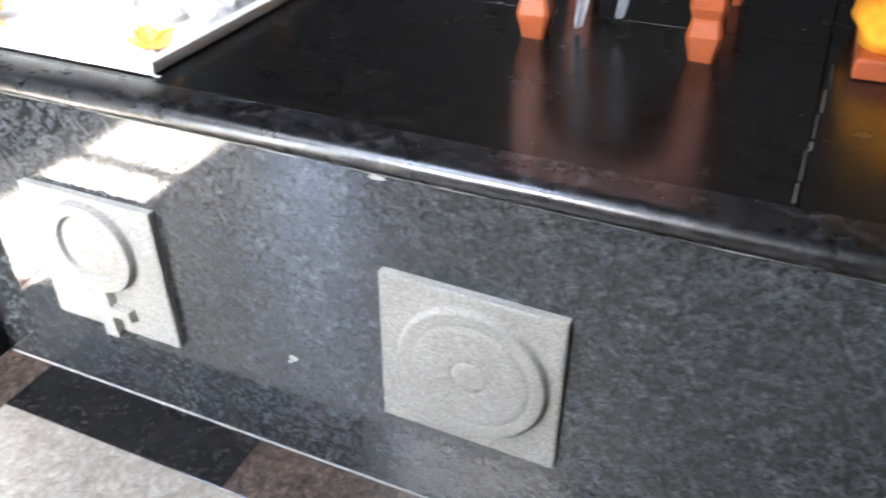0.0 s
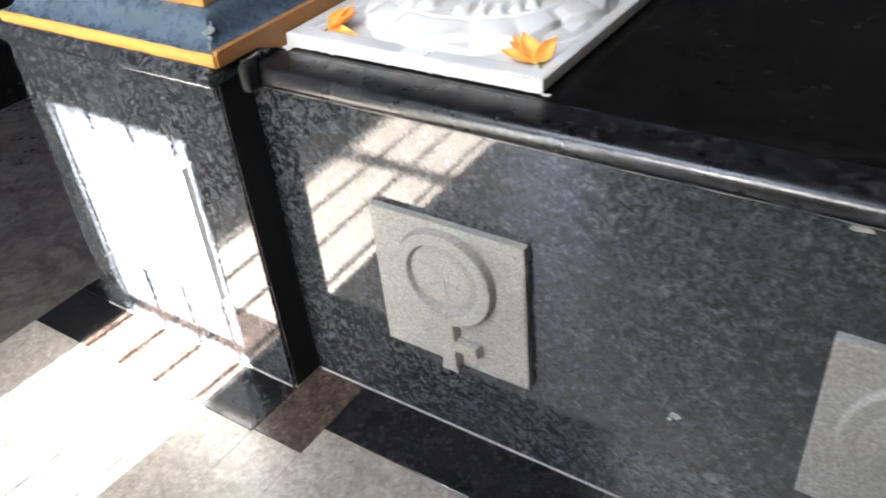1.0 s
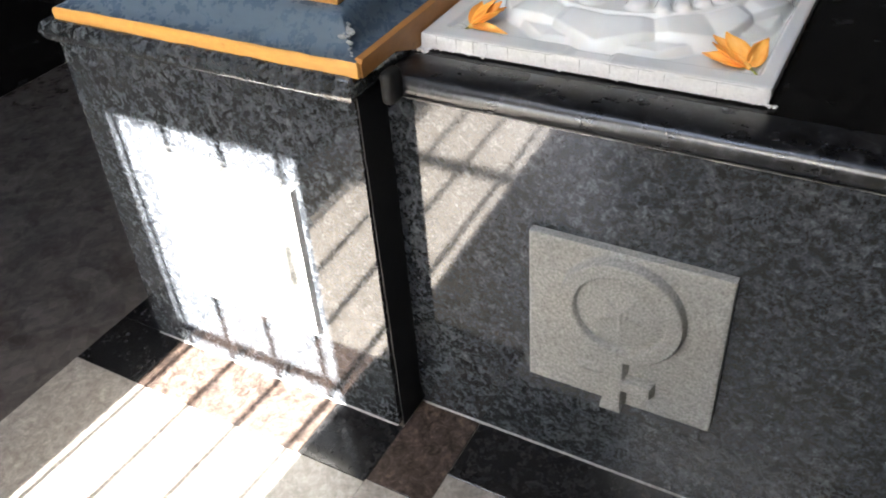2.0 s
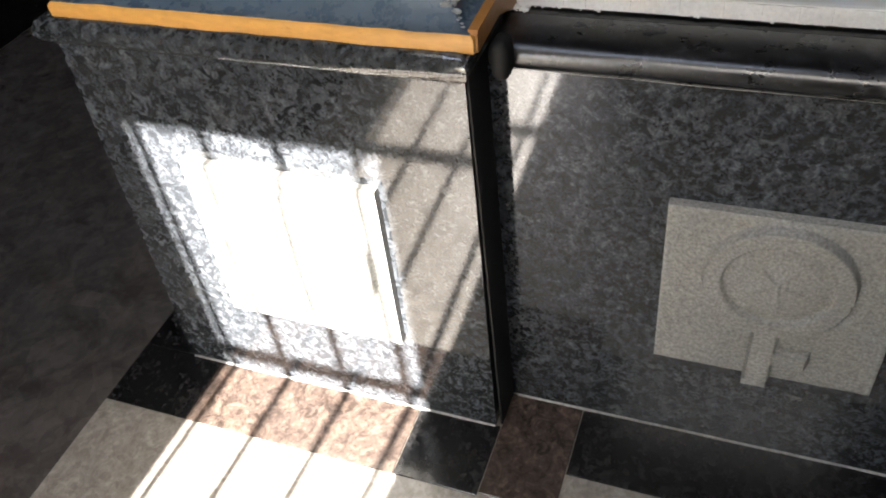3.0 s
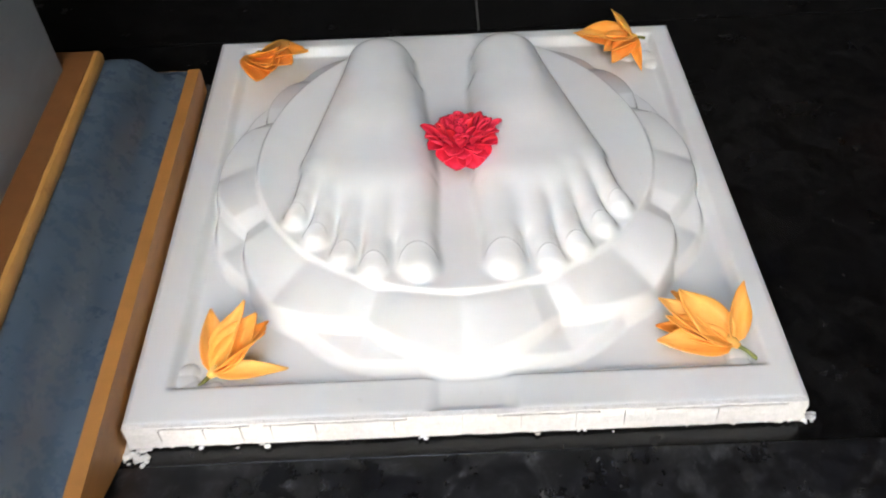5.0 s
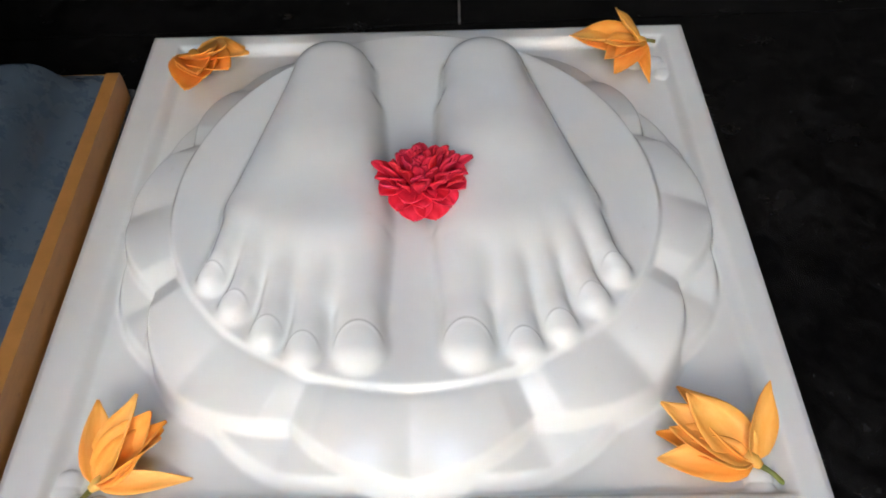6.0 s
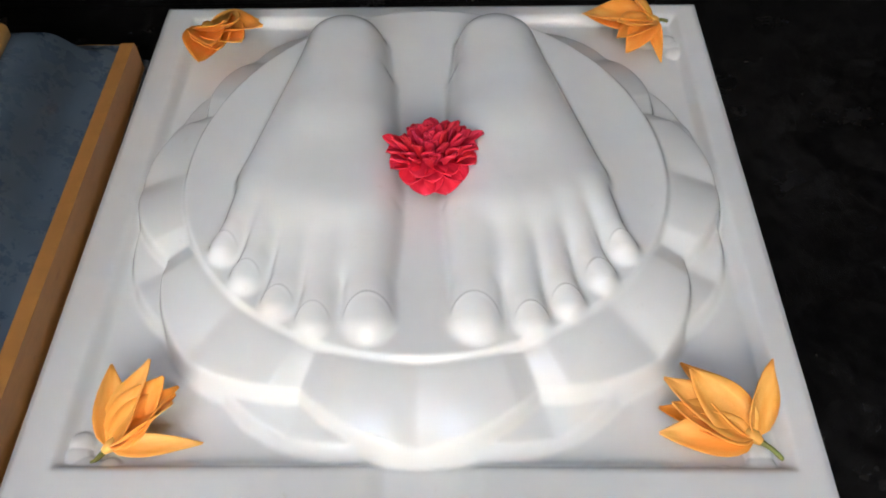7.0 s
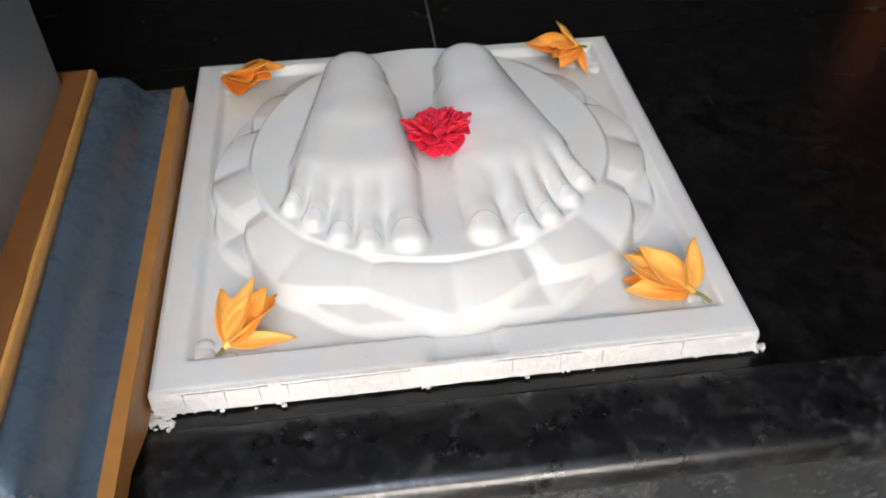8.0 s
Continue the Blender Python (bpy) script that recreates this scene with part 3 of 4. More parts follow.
        # five toes: a sloping neck and a flat round head
        toes = ((0.0300, 1.286, 0.0182, 0.0190, 0.0260, 1.2115, 0.0150, 0.0112), (0.0522, 1.281, 0.0135, 0.0178, 0.0566, 1.2105, 0.0104, 0.0086), (0.0690, 1.286, 0.0130, 0.0170, 0.0775, 1.2220, 0.0100, 0.0086), (0.0860, 1.294, 0.0125, 0.0165, 0.0983, 1.2400, 0.0096, 0.0094), (0.1012, 1.305, 0.0133, 0.0160, 0.1140, 1.2600, 0.0092, 0.0112))
        for x0, y0, r0, h0, x1, y1, r1, h in toes:
            xm, ym = x1 + 0.30 * (x0 - x1), y1 + r1 * 1.25
            shapes.append(hull((x0, y0, r0, h0), (xm, ym, r1 * 0.90, h * 1.12), 2.3))
            shapes.append(hull((xm, ym, r1 * 0.90, h * 1.12), (x1, y1, r1, h), 2.3))
        k = 0.0018
        total = k * np.log(sum(np.exp(np.clip(s, 0, 1) / k) for s in shapes) - (len(shapes) - 1))
        for _ in range(30):
            P = np.pad(total, 1, mode="edge")
            total = (P[:-2, 1:-1] + P[2:, 1:-1] + P[1:-1, :-2] + P[1:-1, 2:] + 2 * total) / 6
        # a nail: a flat plate whose upper end stands in a fine groove
        for *_, x1, y1, r1, h in toes:
            q = np.hypot((D - x1) / (r1 * 0.86), (W - y1 + r1 * 0.10) / (r1 * 0.80))
            upper = np.clip((W - y1) / (r1 * 0.5) + 0.3, 0, 1)
            total += (0.0006 * soft01(q - 0.98, 0.12) + 0.0010 * np.exp(-((q - 0.98) / 0.06) ** 2) - 0.0002 * np.exp(-((q - 1.12) / 0.06) ** 2)) * upper * soft01(q - 1.35, 0.2)
        foot = np.maximum(foot, total)
    Z += foot
    # small carved shells in the corners
    for cx, cy, turn in ((-1.003, 1.153, 0.9), (-0.656, 1.149, 2.2), (-1.010, 1.520, -0.8), (-0.646, 1.503, -2.2)):
        for i in range(5):
            t = turn + (i - 2) * 0.62
            px, py = cx - 0.013 * math.cos(t), cy - 0.013 * math.sin(t)
            d = np.hypot(X - px, Y - py) / (0.0088 - 0.0006 * abs(i - 2))
            Z = np.maximum(Z, SLAB_FLOOR + 0.0042 * np.sqrt(np.clip(1 - d ** 2.2, 0, 1)))
    # soften the carving
    for _ in range(2):
        P = np.pad(Z, 1, mode="edge")
        Z = (P[:-2, 1:-1] + P[2:, 1:-1] + P[1:-1, :-2] + P[1:-1, 2:] + 2 * Z) / 6
    # the slab is not quite square: it widens to the west at the back
    west = (SX1 - X) / (SX1 - SX0)
    back = (Y - SY0) / (SY1 - SY0)
    X, Y = X - 0.008 * west * back, Y + 0.007 * west * back
    verts = np.stack([X, Y, Z], -1).reshape(-1, 3)
    idx = np.arange(nx * ny).reshape(ny, nx)
    quads = np.stack([idx[:-1, :-1], idx[:-1, 1:], idx[1:, 1:], idx[1:, :-1]], -1).reshape(-1, 4)
    ring = np.concatenate([idx[0, :], idx[1:, -1], idx[-1, -2::-1], idx[-2:0:-1, 0]])
    low = verts[ring].copy()
    levels, walls, upper = [verts], [quads], ring
    count = len(verts)
    for z, outwards in ((0.632, 0.0006), (0.6215, 0.0)):
        lev = low.copy()
        lev[:, 2] = z
        wob = np.array([noise.noise((p[0] * 70, p[1] * 70, z * 90)) for p in lev]) * 0.0008 + outwards
        lev[:, 0] += np.where(np.isin(ring % nx, (0, nx - 1)), np.sign(lev[:, 0] - CX) * wob, 0)
        lev[:, 1] += np.where(np.isin(ring // nx, (0, ny - 1)), np.sign(lev[:, 1] - CY) * wob, 0)
        lower = np.arange(count, count + len(ring))
        walls.append(np.stack([np.roll(upper, -1), upper, lower, np.roll(lower, -1)], -1))
        levels.append(lev)
        upper, count = lower, count + len(ring)
    me = bpy.data.meshes.new("marble_feet")
    me.from_pydata(np.concatenate(levels).tolist(), [], np.concatenate(walls).tolist())
    me.materials.append(MARBLE)
    smooth(me)
    return auto_smooth(new("carved_footprint", me), 55)


feet = tagged(sculpture(), "glossy white marble slab carved with two feet on a lotus", "statue")


# broken mortar round the slab
def crumbs(count, seed, along):
    rng = random.Random(seed)
    bm = bmesh.new()
    for _ in range(count):
        x, y, z, s = along(rng)
        piece = rough_patch(x, y, z, s * rng.uniform(0.8, 1.9), s * rng.uniform(0.6, 1.2), s * rng.uniform(0.5, 0.9), rng.random() * 50, 1)
        me = bpy.data.meshes.new("crumb")
        piece.to_mesh(me)
        piece.free()
        bm.from_mesh(me)
        bpy.data.meshes.remove(me)
    return bm


mortar = tagged(thing("mortar_bed", (SX0, SY0, PLAT_TOP)), "crumbling white mortar round the marble slab", "mortar", kind="stuff")
part("front_crumbs", crumbs(150, 5, lambda g: (g.uniform(SX0, SX1 + 0.01), SY0 - abs(g.gauss(0, 0.0022)), 0.6200, g.uniform(0.0006, 0.0016))), PLASTER, mortar)
part("side_crumbs", crumbs(190, 9, lambda g: (lambda y: (SX0 - 0.008 * (y - SY0) / (SY1 - SY0) - abs(g.gauss(0.0, 0.0010)), y, g.choice((0.6185, 0.620, 0.624)), g.uniform(0.0007, 0.0020)))(g.uniform(SY0 - 0.004, SY1))), PLASTER, mortar)
part("corner_crumbs", crumbs(60, 12, lambda g: (SX0 + g.gauss(0.004, 0.007), SY0 - abs(g.gauss(0.004, 0.006)), 0.6185, g.uniform(0.0010, 0.0030))), PLASTER, mortar)
part("end_crumbs", crumbs(12, 14, lambda g: (SX1 + abs(g.gauss(0.003, 0.004)), SY0 + g.gauss(0.0, 0.003), 0.6180, g.uniform(0.0008, 0.0022))), PLASTER, mortar)


def bed_strip():
    """The cracked mortar face under the slab's front edge."""
    bm = bmesh.new()
    rows = []
    for i in range(141):
        x = SX0 + 0.001 + (SX1 - SX0 - 0.002) * i / 140
        lift = 0.0012 * noise.noise((x * 50, 1, 0)) + 0.0008 * noise.noise((x * 160, 4, 0))
        seat_drop = -0.001
        y = SY0 - 0.0012 - 0.0006 * noise.noise((x * 90, 2, 2))
        bulge = 0.0007 * noise.noise((x * 60, 8, 3))
        rows.append([bm.verts.new(p) for p in ((x, SY0 + 0.003, 0.6390), (x, y + 0.0004, 0.6376 + 0.4 * lift - seat_drop), (x, y - 0.0004, 0.6350 + 0.6 * lift - seat_drop), (x, y - 0.0012 + bulge, 0.6320 + lift - seat_drop), (x, y - 0.0016 - bulge, 0.6260 - seat_drop), (x, y - 0.0024 - lift * 0.6, 0.6190 + 0.8 * lift - seat_drop))])
    for p, q in zip(rows, rows[1:]):
        for j in range(5):
            bm.faces.new((p[j], p[j + 1], q[j + 1], q[j]))
    bmesh.ops.recalc_face_normals(bm, faces=bm.faces)
    return bm


part("bed_face", bed_strip(), PLASTER, mortar)
for share, long in ((0.055, 0.7), (0.12, 0.9), (0.175, 1.0), (0.22, 0.9), (0.285, 1.0), (0.40, 0.9), (0.50, 1.0), (0.585, 0.8), (0.665, 1.0), (0.735, 0.9), (0.87, 1.0)):
    x = SX0 + (SX1 - SX0) * share
    seat_drop = -0.001
    part("crack", box(x - 0.0001, x + 0.0001, SY0 - 0.0034, SY0 + 0.001, 0.6362 - 0.0155 * long - seat_drop, 0.6362 - seat_drop), CRACK, mortar)


def seam_crack(x0, x1, seed):
    """A fine wavering crack along the top of the mortar face."""
    bm = bmesh.new()
    n, rows = 40, []
    for i in range(n + 1):
        x = x0 + (x1 - x0) * i / n
        z = 0.6374 + 0.0009 * noise.noise((x * 80, seed, 0)) + 0.0005 * noise.noise((x * 300, seed, 1))
        h = 0.00014 * (1 + noise.noise((x * 120, seed, 5))) * math.sin(math.pi * i / n) ** 0.5
        rows.append([bm.verts.new(p) for p in ((x, SY0 + 0.001, z + h), (x, SY0 - 0.0021, z + h), (x, SY0 - 0.0021, z - h), (x, SY0 + 0.001, z - h))])
    for p, q in zip(rows, rows[1:]):
        for j in range(3):
            bm.faces.new((p[j], p[j + 1], q[j + 1], q[j]))
    bmesh.ops.recalc_face_normals(bm, faces=bm.faces)
    return bm


for x0, x1, seed in ((0.05, 0.19, 2), (0.21, 0.42, 5), (0.55, 0.70, 7), (0.78, 0.97, 9)):
    part("crack", seam_crack(SX0 + (SX1 - SX0) * x0, SX0 + (SX1 - SX0) * x1, seed), CRACK, mortar)
part("bed", box(SX0 + 0.006, SX1 - 0.004, SY0 + 0.005, SY1 - 0.005, PLAT_TOP + 0.0004, 0.6210), PLASTER, mortar)

# ---- flowers ----


def petal_bm(length, width, cup=0.35, curl=0.3, tip=0.5, nu=6, nv=9, twist=0.0, thick=0.0005, ruffle=0.0, rounded=False):
    """A petal along +y from its base at the origin, cupped towards +z."""
    bm = bmesh.new()
    grid = []
    for j in range(nv + 1):
        f = 1 - (1 - j / nv) ** 1.5 if rounded else j / nv
        w = width * (math.sin(math.pi * min(1, f ** 0.75 * (1 - 0.02))) ** 0.8 * (1 - tip * f ** 3) + 0.16 * (1 - f))
        if rounded:
            grow = min(1, f / 0.62)
            w = width * (0.22 + 0.78 * grow * grow * (3 - 2 * grow)) * (1 if f < 0.62 else math.sqrt(max(0.004, 1 - ((f - 0.62) / 0.38) ** 2)))
        y = length * f * (1 - 0.12 * curl * f)
        z0 = length * curl * f * f * 0.5
        row = []
        for i in range(nu + 1):
            s = i / nu * 2 - 1
            x = w * s * 0.5
            z = z0 + cup * w * s * s * 0.5 + twist * x * f + 0.0006 * math.sin(9 * f + 3 * s) + ruffle * f * f * math.sin(5.5 * s + 2 * f)
            row.append(bm.verts.new((x, y, z)))
        grid.append(row)
    for p, q in zip(grid, grid[1:]):
        for i in range(nu):
            bm.faces.new((p[i], p[i + 1], q[i + 1], q[i]))
    bmesh.ops.recalc_face_normals(bm, faces=bm.faces)
    bmesh.ops.solidify(bm, geom=bm.faces[:], thickness=thick)
    return bm


def petal_meshes(name, mat, specs):
    out = []
    for spec in specs:
        bm = petal_bm(**spec)
        me = bpy.data.meshes.new(name)
        bm.to_mesh(me)
        bm.free()
        me.materials.append(mat)
        smooth(me)
        out.append(me)
    return out


CHAMPAK_PETALS = petal_meshes("petal", CHAMPAK, [
    dict(length=0.050, width=0.0190, cup=0.50, curl=0.25, tip=0.35),
    dict(length=0.048, width=0.0175, cup=0.60, curl=-0.15, tip=0.4, twist=0.2),
    dict(length=0.045, width=0.0200, cup=0.45, curl=0.45, tip=0.3),
    dict(length=0.052, width=0.0115, cup=0.55, curl=-0.35, tip=0.3, twist=-0.25),
])


def child_mesh(name, me, parent, m):
    ob = new(name, me)
    ob.parent = parent
    ob.matrix_basis = m
    return ob


def tube(points, radius, sides=8):
    bm = bmesh.new()
    rings = []
    for i, p in enumerate(points):
        a, b = Vector(points[max(0, i - 1)]), Vector(points[min(len(points) - 1, i + 1)])
        q = (b - a).to_track_quat("Z", "Y")
        rad = radius[i] if isinstance(radius, (list, tuple)) else radius
        rings.append([bm.verts.new(Vector(p) + q @ Vector((rad * math.cos(2 * math.pi * k / sides), rad * math.sin(2 * math.pi * k / sides), 0))) for k in range(sides)])
    for a, b in zip(rings, rings[1:]):
        for k in range(sides):
            bm.faces.new((a[k], a[(k + 1) % sides], b[(k + 1) % sides], b[k]))
    bm.faces.new(rings[0][::-1])
    bm.faces.new(rings[-1])
    return bm


def champak(at, heading, petals, label, scale=1.0, stem=0.014):
    """A champak flower lying on the slab: base at `at`, its axis at the compass angle heading (degrees from +x)."""
    root = tagged(thing("champak_flower", at), label, "flower", "champak flowers")
    root.rotation_euler = (0, 0, radians(heading - 90))
    root.scale = (scale, scale, scale)
    s = part("stem", tube([(0, -stem, -0.003), (0.001, -stem * 0.5, -0.001), (0, 0.001, 0.001)], [0.0014, 0.0013, 0.0018]), STEM, None, "cut green stem", True)
    s.parent = root
    c = part("calyx", tube([(0, -0.001, 0.001), (0, 0.003, 0.002), (0, 0.008, 0.003)], [0.0020, 0.0036, 0.0034], 10), CALYX, None, "pale yellow petal base", True)
    c.parent = root
    for k, (yaw, lift, roll, kind, size) in enumerate(petals):
        m = pose(0, 0.003, 0.002) @ pose(0, 0, 0, lift * 0.75, 0, yaw) @ pose(0, 0, 0, 0, roll, 0) @ Matrix.Diagonal((size * 1.10, size, size, 1.0))
        child_mesh("petal", CHAMPAK_PETALS[kind], root, m)
    return root


SZ = SLAB_FLOOR + 0.004
champak((-1.000, 1.152, SZ), 38, [(56, 34, 30, 1, 0.94), (20, 34, -14, 0, 1.08), (8, 24, 10, 2, 1.14), (-4, 38, 0, 1, 1.04), (-12, 14, -20, 2, 1.08), (-20, 28, -30, 0, 0.95), (-36, 3, 25, 3, 0.92)], "orange champak flower with a pale base, lying in a slab corner")
champak((-0.643, 1.158, SZ), 143, [(38, 4, -14, 0, 1.02), (26, 10, 10, 2, 1.06), (10, 18, 0, 0, 1.10), (-4, 22, -10, 2, 1.08), (-16, 14, 14, 1, 1.04), (-62, 26, 40, 2, 0.92), (16, 4, 0, 1, 0.98)], "orange champak flower with a green stem, lying on the marble", 1.08, 0.014)
champak((-1.016, 1.528, SZ + 0.010), -58, [(44, 4, 10, 2, 0.86), (30, 14, 0, 0, 0.96), (16, 22, 0, 2, 1.0), (2, 26, 0, 2, 1.0), (-12, 18, 0, 0, 0.98), (-26, -4, -10, 2, 1.04), (10, 4, 0, 2, 1.06), (-8, 4, 0, 2, 1.04)], "folded orange champak flower in a slab corner", 1.38, 0.006)
champak((-0.648, 1.522, SZ + 0.012), 205, [(-26, -4, -20, 2, 1.18), (-16, 6, 10, 0, 1.12), (22, -6, 10, 2, 0.98), (32, -10, -6, 0, 0.92), (64, -4, 20, 3, 0.72), (-26, 52, 0, 2, 0.80), (10, 10, 0, 2, 0.9)], "drooping orange champak flower in a slab corner", 1.1, 0.010)

ROSE_PETALS = petal_meshes("petal", ROSE, [
    dict(length=0.031, width=0.026, cup=0.40, curl=0.10, nu=8, nv=10, ruffle=0.0010, rounded=True),
    dict(length=0.0265, width=0.0135, cup=0.50, curl=-0.15, nu=8, nv=9, ruffle=0.0014, rounded=True),
    dict(length=0.0250, width=0.0105, cup=0.60, curl=0.10, nu=6, nv=9, twist=0.2, ruffle=0.0012, rounded=True),
])


def rose(at):
    """A full bloom: a ruffled crown above drooping outer petals."""
    root = tagged(thing("rose_flower", at), "full crimson rose bloom resting between the marble feet", "flower")
    root.rotation_euler = (radians(-14), 0, radians(4))
    root.scale = (0.79, 0.79, 0.79)
    rng = random.Random(21)
    widen = Matrix.Diagonal((1.16, 1.0, 1.0, 1.0))

    def put(yaw, polar, roll, kind, size, base, lift=0.0):
        m = widen @ pose(0, 0, 0, 0, 0, yaw) @ pose(0, base, lift, 90 - polar, 0, 0) @ pose(0, 0, 0, 0, roll, 0) @ Matrix.Scale(size, 4)
        child_mesh("petal", ROSE_PETALS[kind], root, m)

    # a crown of short upright petals
    n = 58
    for k in range(n):
        f = k / (n - 1)
        put(k * 137.5 + rng.uniform(-14, 14), 4 + 44 * f + rng.uniform(-9, 9), rng.uniform(-24, 24), 2 if f < 0.5 else 1, rng.uniform(0.70, 0.92), 0.019 * f ** 0.6, 0.005 * (1 - f))
    # broad outer petals that droop at the front
    for yaw, polar, size in ((166, 122, 0.96), (196, 120, 0.98), (142, 106, 0.86), (220, 106, 0.86), (114, 88, 0.84), (248, 88, 0.84), (92, 74, 0.84), (268, 74, 0.84), (30, 60, 0.80), (330, 60, 0.80), (180, 100, 0.80), (155, 92, 0.78), (206, 92, 0.78)):
        put(yaw, polar, rng.uniform(-8, 8), 0, size, 0.006)
    return root


rose((-0.8215, 1.326, 0.688))

# ---- wooden stand and cloth on the platform ----


def turned_leg(x, y, height=0.26):
    """A square leg with a faceted bulge and a tapered foot."""
    levels = [(0.0180, 0.6175), (0.0190, 0.623), (0.0255, 0.653), (0.0260, 0.657), (0.0215, 0.678), (0.0215, 0.683), (0.0260, 0.698), (0.0260, 0.735), (0.0225, 0.750), (0.0225, 0.617 + height)]
    bm = bmesh.new()
    rings = []
    for h, z in levels:
        c = h * 0.22
        rings.append([bm.verts.new((x + px, y + py, z)) for px, py in ((-h + c, -h), (h - c, -h), (h, -h + c), (h, h - c), (h - c, h), (-h + c, h), (-h, h - c), (-h, -h + c))])
    for a, b in zip(rings, rings[1:]):
        for k in range(8):
            bm.faces.new((a[k], a[(k + 1) % 8], b[(k + 1) % 8], b[k]))
    bm.faces.new(rings[0][::-1])
    bm.faces.new(rings[-1])
    return bm


def arched_apron(x0, x1, y0, y1, z0, z1):
    bm = bmesh.new()
    n, front, back = 20, [], []
    for y, store in ((y0, front), (y1, back)):
        for i in range(n + 1):
            f = i / n
            x = x0 + (x1 - x0) * f
            low = z0 + (z1 - z0) * 0.62 * math.sin(math.pi * f) ** 0.6
            store.append((bm.verts.new((x, y, low)), bm.verts.new((x, y, z1))))
    for i in range(n):
        (a, b), (c, d) = front[i], front[i + 1]
        (e, f), (g, h) = back[i], back[i + 1]
        for quad in ((a, c, d, b), (e, f, h, g), (a, e, g, c), (b, d, h, f)):
            bm.faces.new(quad)
    bmesh.ops.recalc_face_normals(bm, faces=bm.faces)
    return bm


stand = tagged(thing("wooden_stand", (-0.04, 1.42, PLAT_TOP)), "orange lacquered wooden stand with faceted legs on the platform", "stand")
LX0, LX1, LY0, LY1 = -0.157, 0.103, 1.480, 1.76
for x in (LX0, LX1):
    for y in (LY0, LY1):
        part("leg", turned_leg(x, y), ORANGE_WOOD, stand)
part("apron", arched_apron(LX0 + 0.02, LX1 - 0.02, LY0 - 0.010, LY0 + 0.012, 0.755, 0.874), ORANGE_WOOD, stand)
part("apron", arched_apron(LX0 + 0.02, LX1 - 0.02, LY1 - 0.012, LY1 + 0.010, 0.755, 0.874), ORANGE_WOOD, stand)
part("seat_board", box(LX0 - 0.04, LX1 + 0.04, LY0 - 0.04, LY1 + 0.04, 0.8745, 0.897, 0.004), ORANGE_WOOD, stand)


def hanging_fold(x, y, z0, z1, wide, seed):
    bm = bmesh.new()
    rows = []
    for j in range(13):
        f = j / 12
        z = z1 + (z0 - z1) * f
        w = wide * (1 - 0.55 * f ** 2)
        row = []
        for i in range(9):
            s = i / 8 * 2 - 1
            row.append(bm.verts.new((x + w * s * 0.5 - 0.018 * f * f, y + 0.006 * math.sin(s * 5 + seed) + 0.004 * f, z + 0.006 * abs(s) * f)))
        rows.append(row)
    for a, b in zip(rows, rows[1:]):
        for i in range(8):
            bm.faces.new((a[i], a[i + 1], b[i + 1], b[i]))
    bmesh.ops.solidify(bm, geom=bm.faces[:], thickness=0.0012)
    return bm


drape = tagged(thing("white_drape", (-0.07, 1.49, 0.86)), "white cotton drape hanging under the wooden stand", "cloth")
part("fold", hanging_fold(-0.082, 1.515, 0.622, 0.8735, 0.036, 0.4), WHITE_CLOTH, drape, soft=True)
part("fold", hanging_fold(-0.020, 1.530, 0.640, 0.8735, 0.030, 1.7), WHITE_CLOTH, drape, soft=True)

seat = tagged(thing("low_stool", (0.40, 1.56, PLAT_TOP)), "orange red wooden stool base on the platform", "stool")
part("plinth", box(0.306, 0.63, 1.482, 1.80, 0.6175, 0.648, 0.004), ORANGE_WOOD, seat)


def draped_cloth():
    bm = bmesh.new()
    nz, na = 22, 64
    rings = []
    for j in range(nz + 1):
        f = j / nz
        z = 0.6485 + 0.120 * f
        ring = []
        for k in range(na):
            t = 2 * math.pi * k / na
            sx, sy = 0.170 * (1 - 0.35 * f ** 3), 0.150 * (1 - 0.35 * f ** 3)
            c, s = math.cos(t), math.sin(t)
            m = (abs(c) ** 5 + abs(s) ** 5) ** (-1 / 5)
            swell = 1 + 0.035 * math.sin(14 * f + 2.0 * math.sin(3 * t)) + 0.03 * noise.noise((c * 4, s * 4, f * 6))
            ring.append(bm.verts.new((0.468 + sx * c * m * swell, 1.638 + sy * s * m * swell, z)))
        rings.append(ring)
    for a, b in zip(rings, rings[1:]):
        for k in range(na):
            bm.faces.new((a[k], a[(k + 1) % na], b[(k + 1) % na], b[k]))
    bm.faces.new(rings[0][::-1])
    bm.faces.new(rings[-1])
    return bm


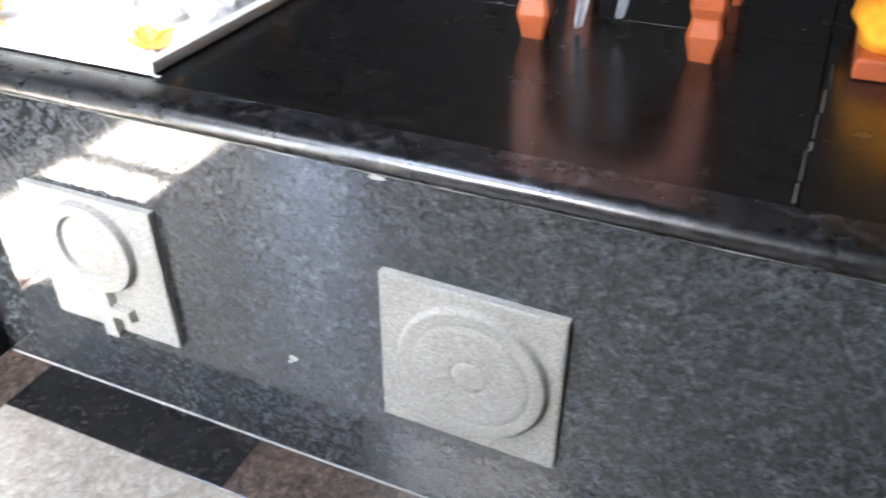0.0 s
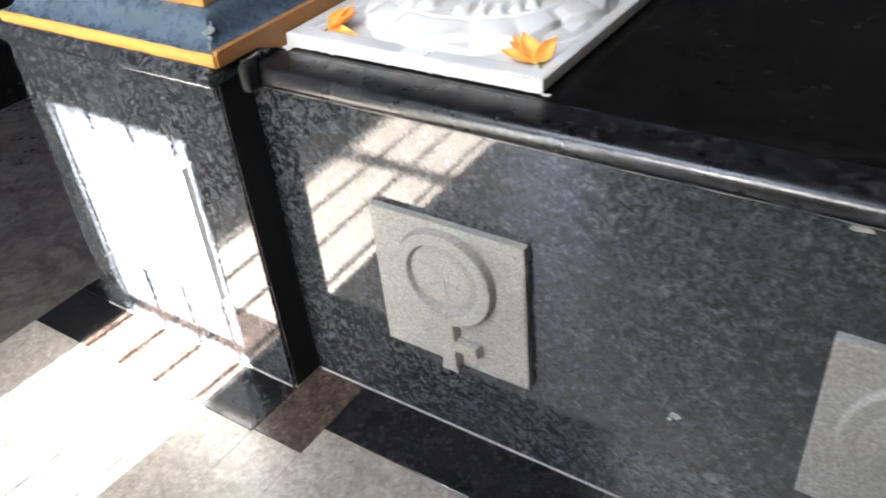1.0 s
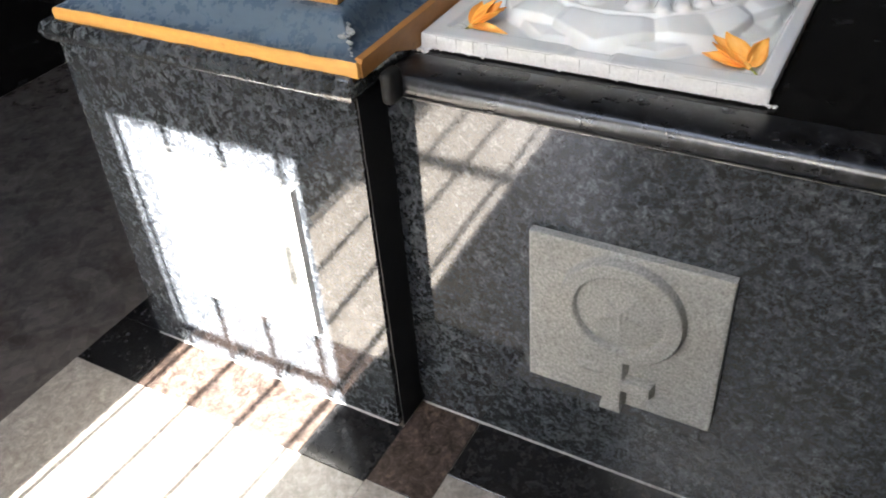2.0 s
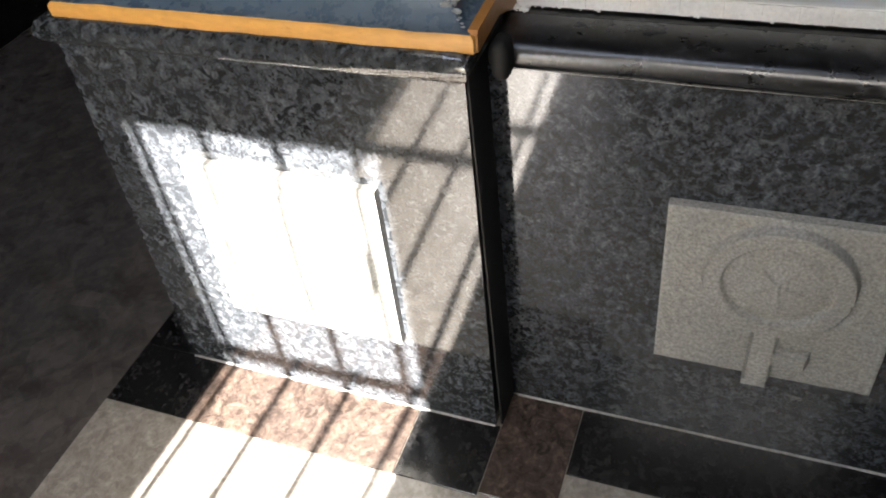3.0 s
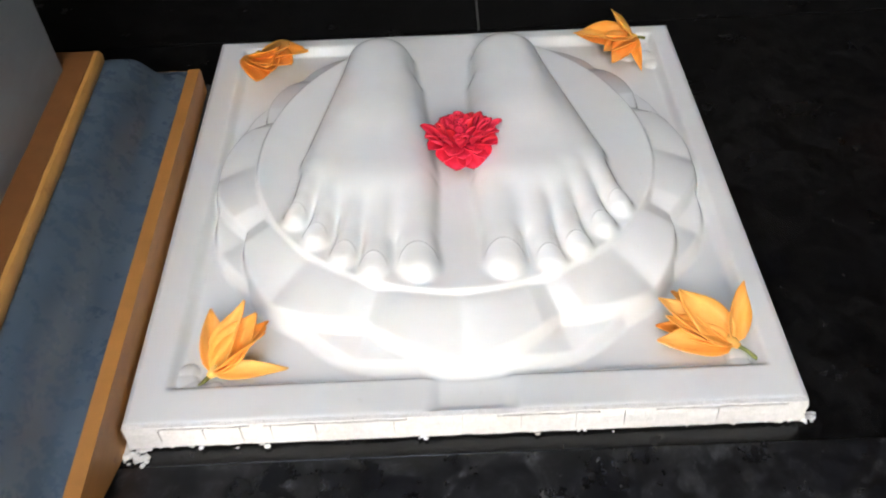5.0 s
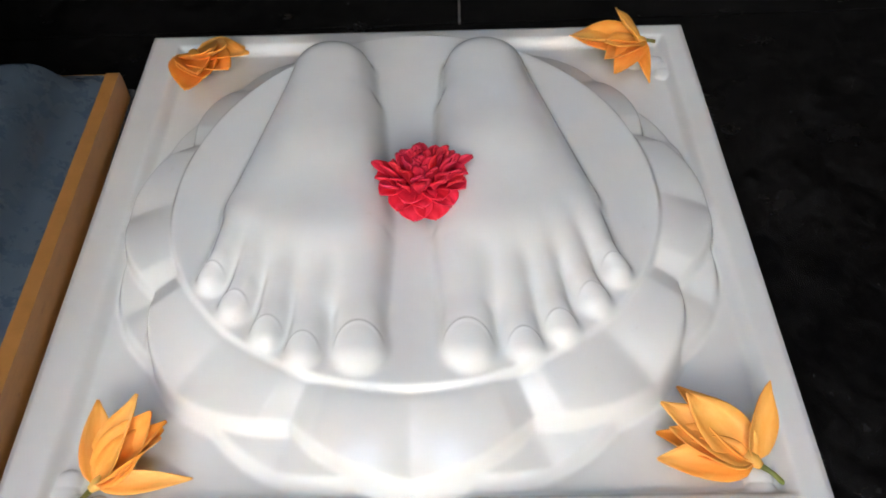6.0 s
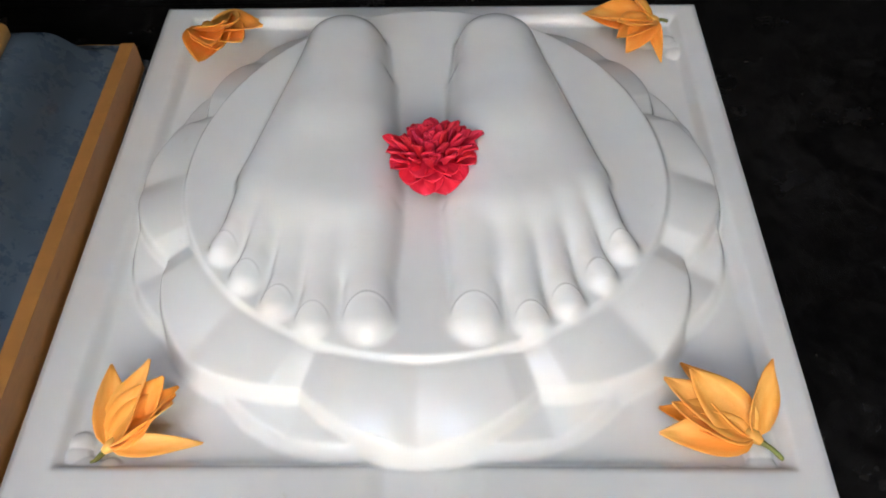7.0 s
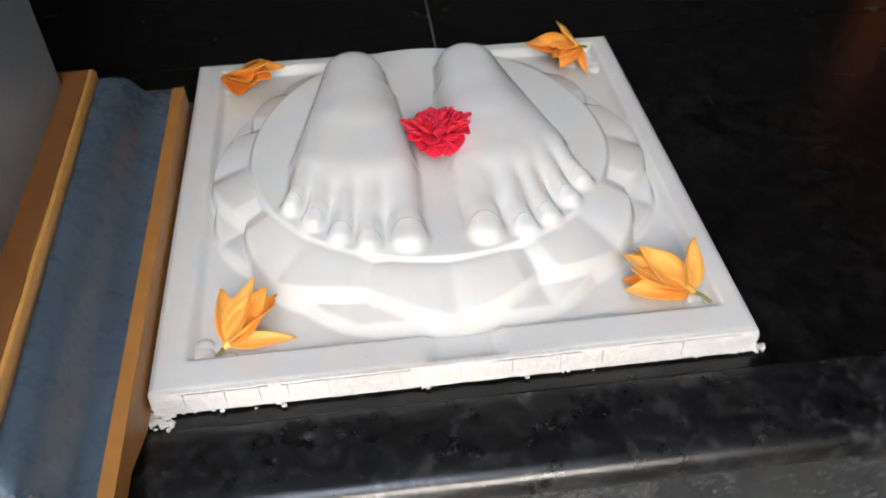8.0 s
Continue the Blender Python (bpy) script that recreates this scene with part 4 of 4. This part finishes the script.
bundle = tagged(part("saffron_cloth", draped_cloth(), SAFFRON, soft=True), "folded saffron yellow cloth bundle on the stool", "cloth")

# ---- border tiles of the floor ----


def tile_mesh(w, d, mat):
    me = bpy.data.meshes.new("tile")
    bm = box(-w / 2, w / 2, -d / 2, d / 2, -0.006, 0.0, 0.0008, 1)
    bm.to_mesh(me)
    bm.free()
    me.materials.append(mat)
    return me


def lay_tile(x0, x1, y0, y1, mat):
    ob = new("tile", tile_mesh(x1 - x0 - 0.0016, y1 - y0 - 0.0016, mat))
    ob.parent = floor
    ob.location = ((x0 + x1) / 2, (y0 + y1) / 2, 0.0)
    return ob


lay_tile(-1.065, -0.953, 0.855, 1.036, BROWN_GRANITE)
for x0, x1, mat in ((-0.953, -0.472, BLACK_TILE), (-0.472, 0.10, BROWN_GRANITE), (0.10, 0.75, BLACK_TILE), (0.75, 1.55, BROWN_GRANITE), (1.55, 2.40, BLACK_TILE)):
    lay_tile(x0, x1, 0.918, 1.036, mat)
# the joint at -1.195 follows the sun's edge; black beyond it paints the shade
for x0, x1, mat in ((-1.712, -1.558, BLACK_TILE), (-1.558, -1.195, BROWN_GRANITE), (-1.195, -1.065, BLACK_TILE)):
    lay_tile(x0, x1, 0.850, 0.972, mat)
for y0, y1 in ((0.972, 1.42), (1.42, 1.87), (1.87, 2.32)):
    lay_tile(-1.712, -1.590, y0, y1, BLACK_TILE)


def field_slab(x0, x1, y0, y1, mat=FLOOR_GRANITE):
    me = bpy.data.meshes.new("floor_slab")
    bm = box(x0 + 0.0004, x1 - 0.0004, y0 + 0.0004, y1 - 0.0004, -0.006, -0.0004)
    bm.to_mesh(me)
    bm.free()
    me.materials.append(mat)
    ob = new("floor_slab", me)
    ob.parent = floor
    return ob


# the west floor's shade is put into this slab's colour, along with its stains
field_slab(WEST, -1.712, SOUTH, NORTH, STAINED_SHADED_GRANITE)
for x0, x1, y0, y1 in ((-1.712, -1.065, SOUTH, 0.850), (-1.065, -0.953, SOUTH, 0.855), (-0.953, 2.40, SOUTH, 0.918), (2.40, EAST, SOUTH, NORTH)):
    field_slab(x0, x1, y0, y1)
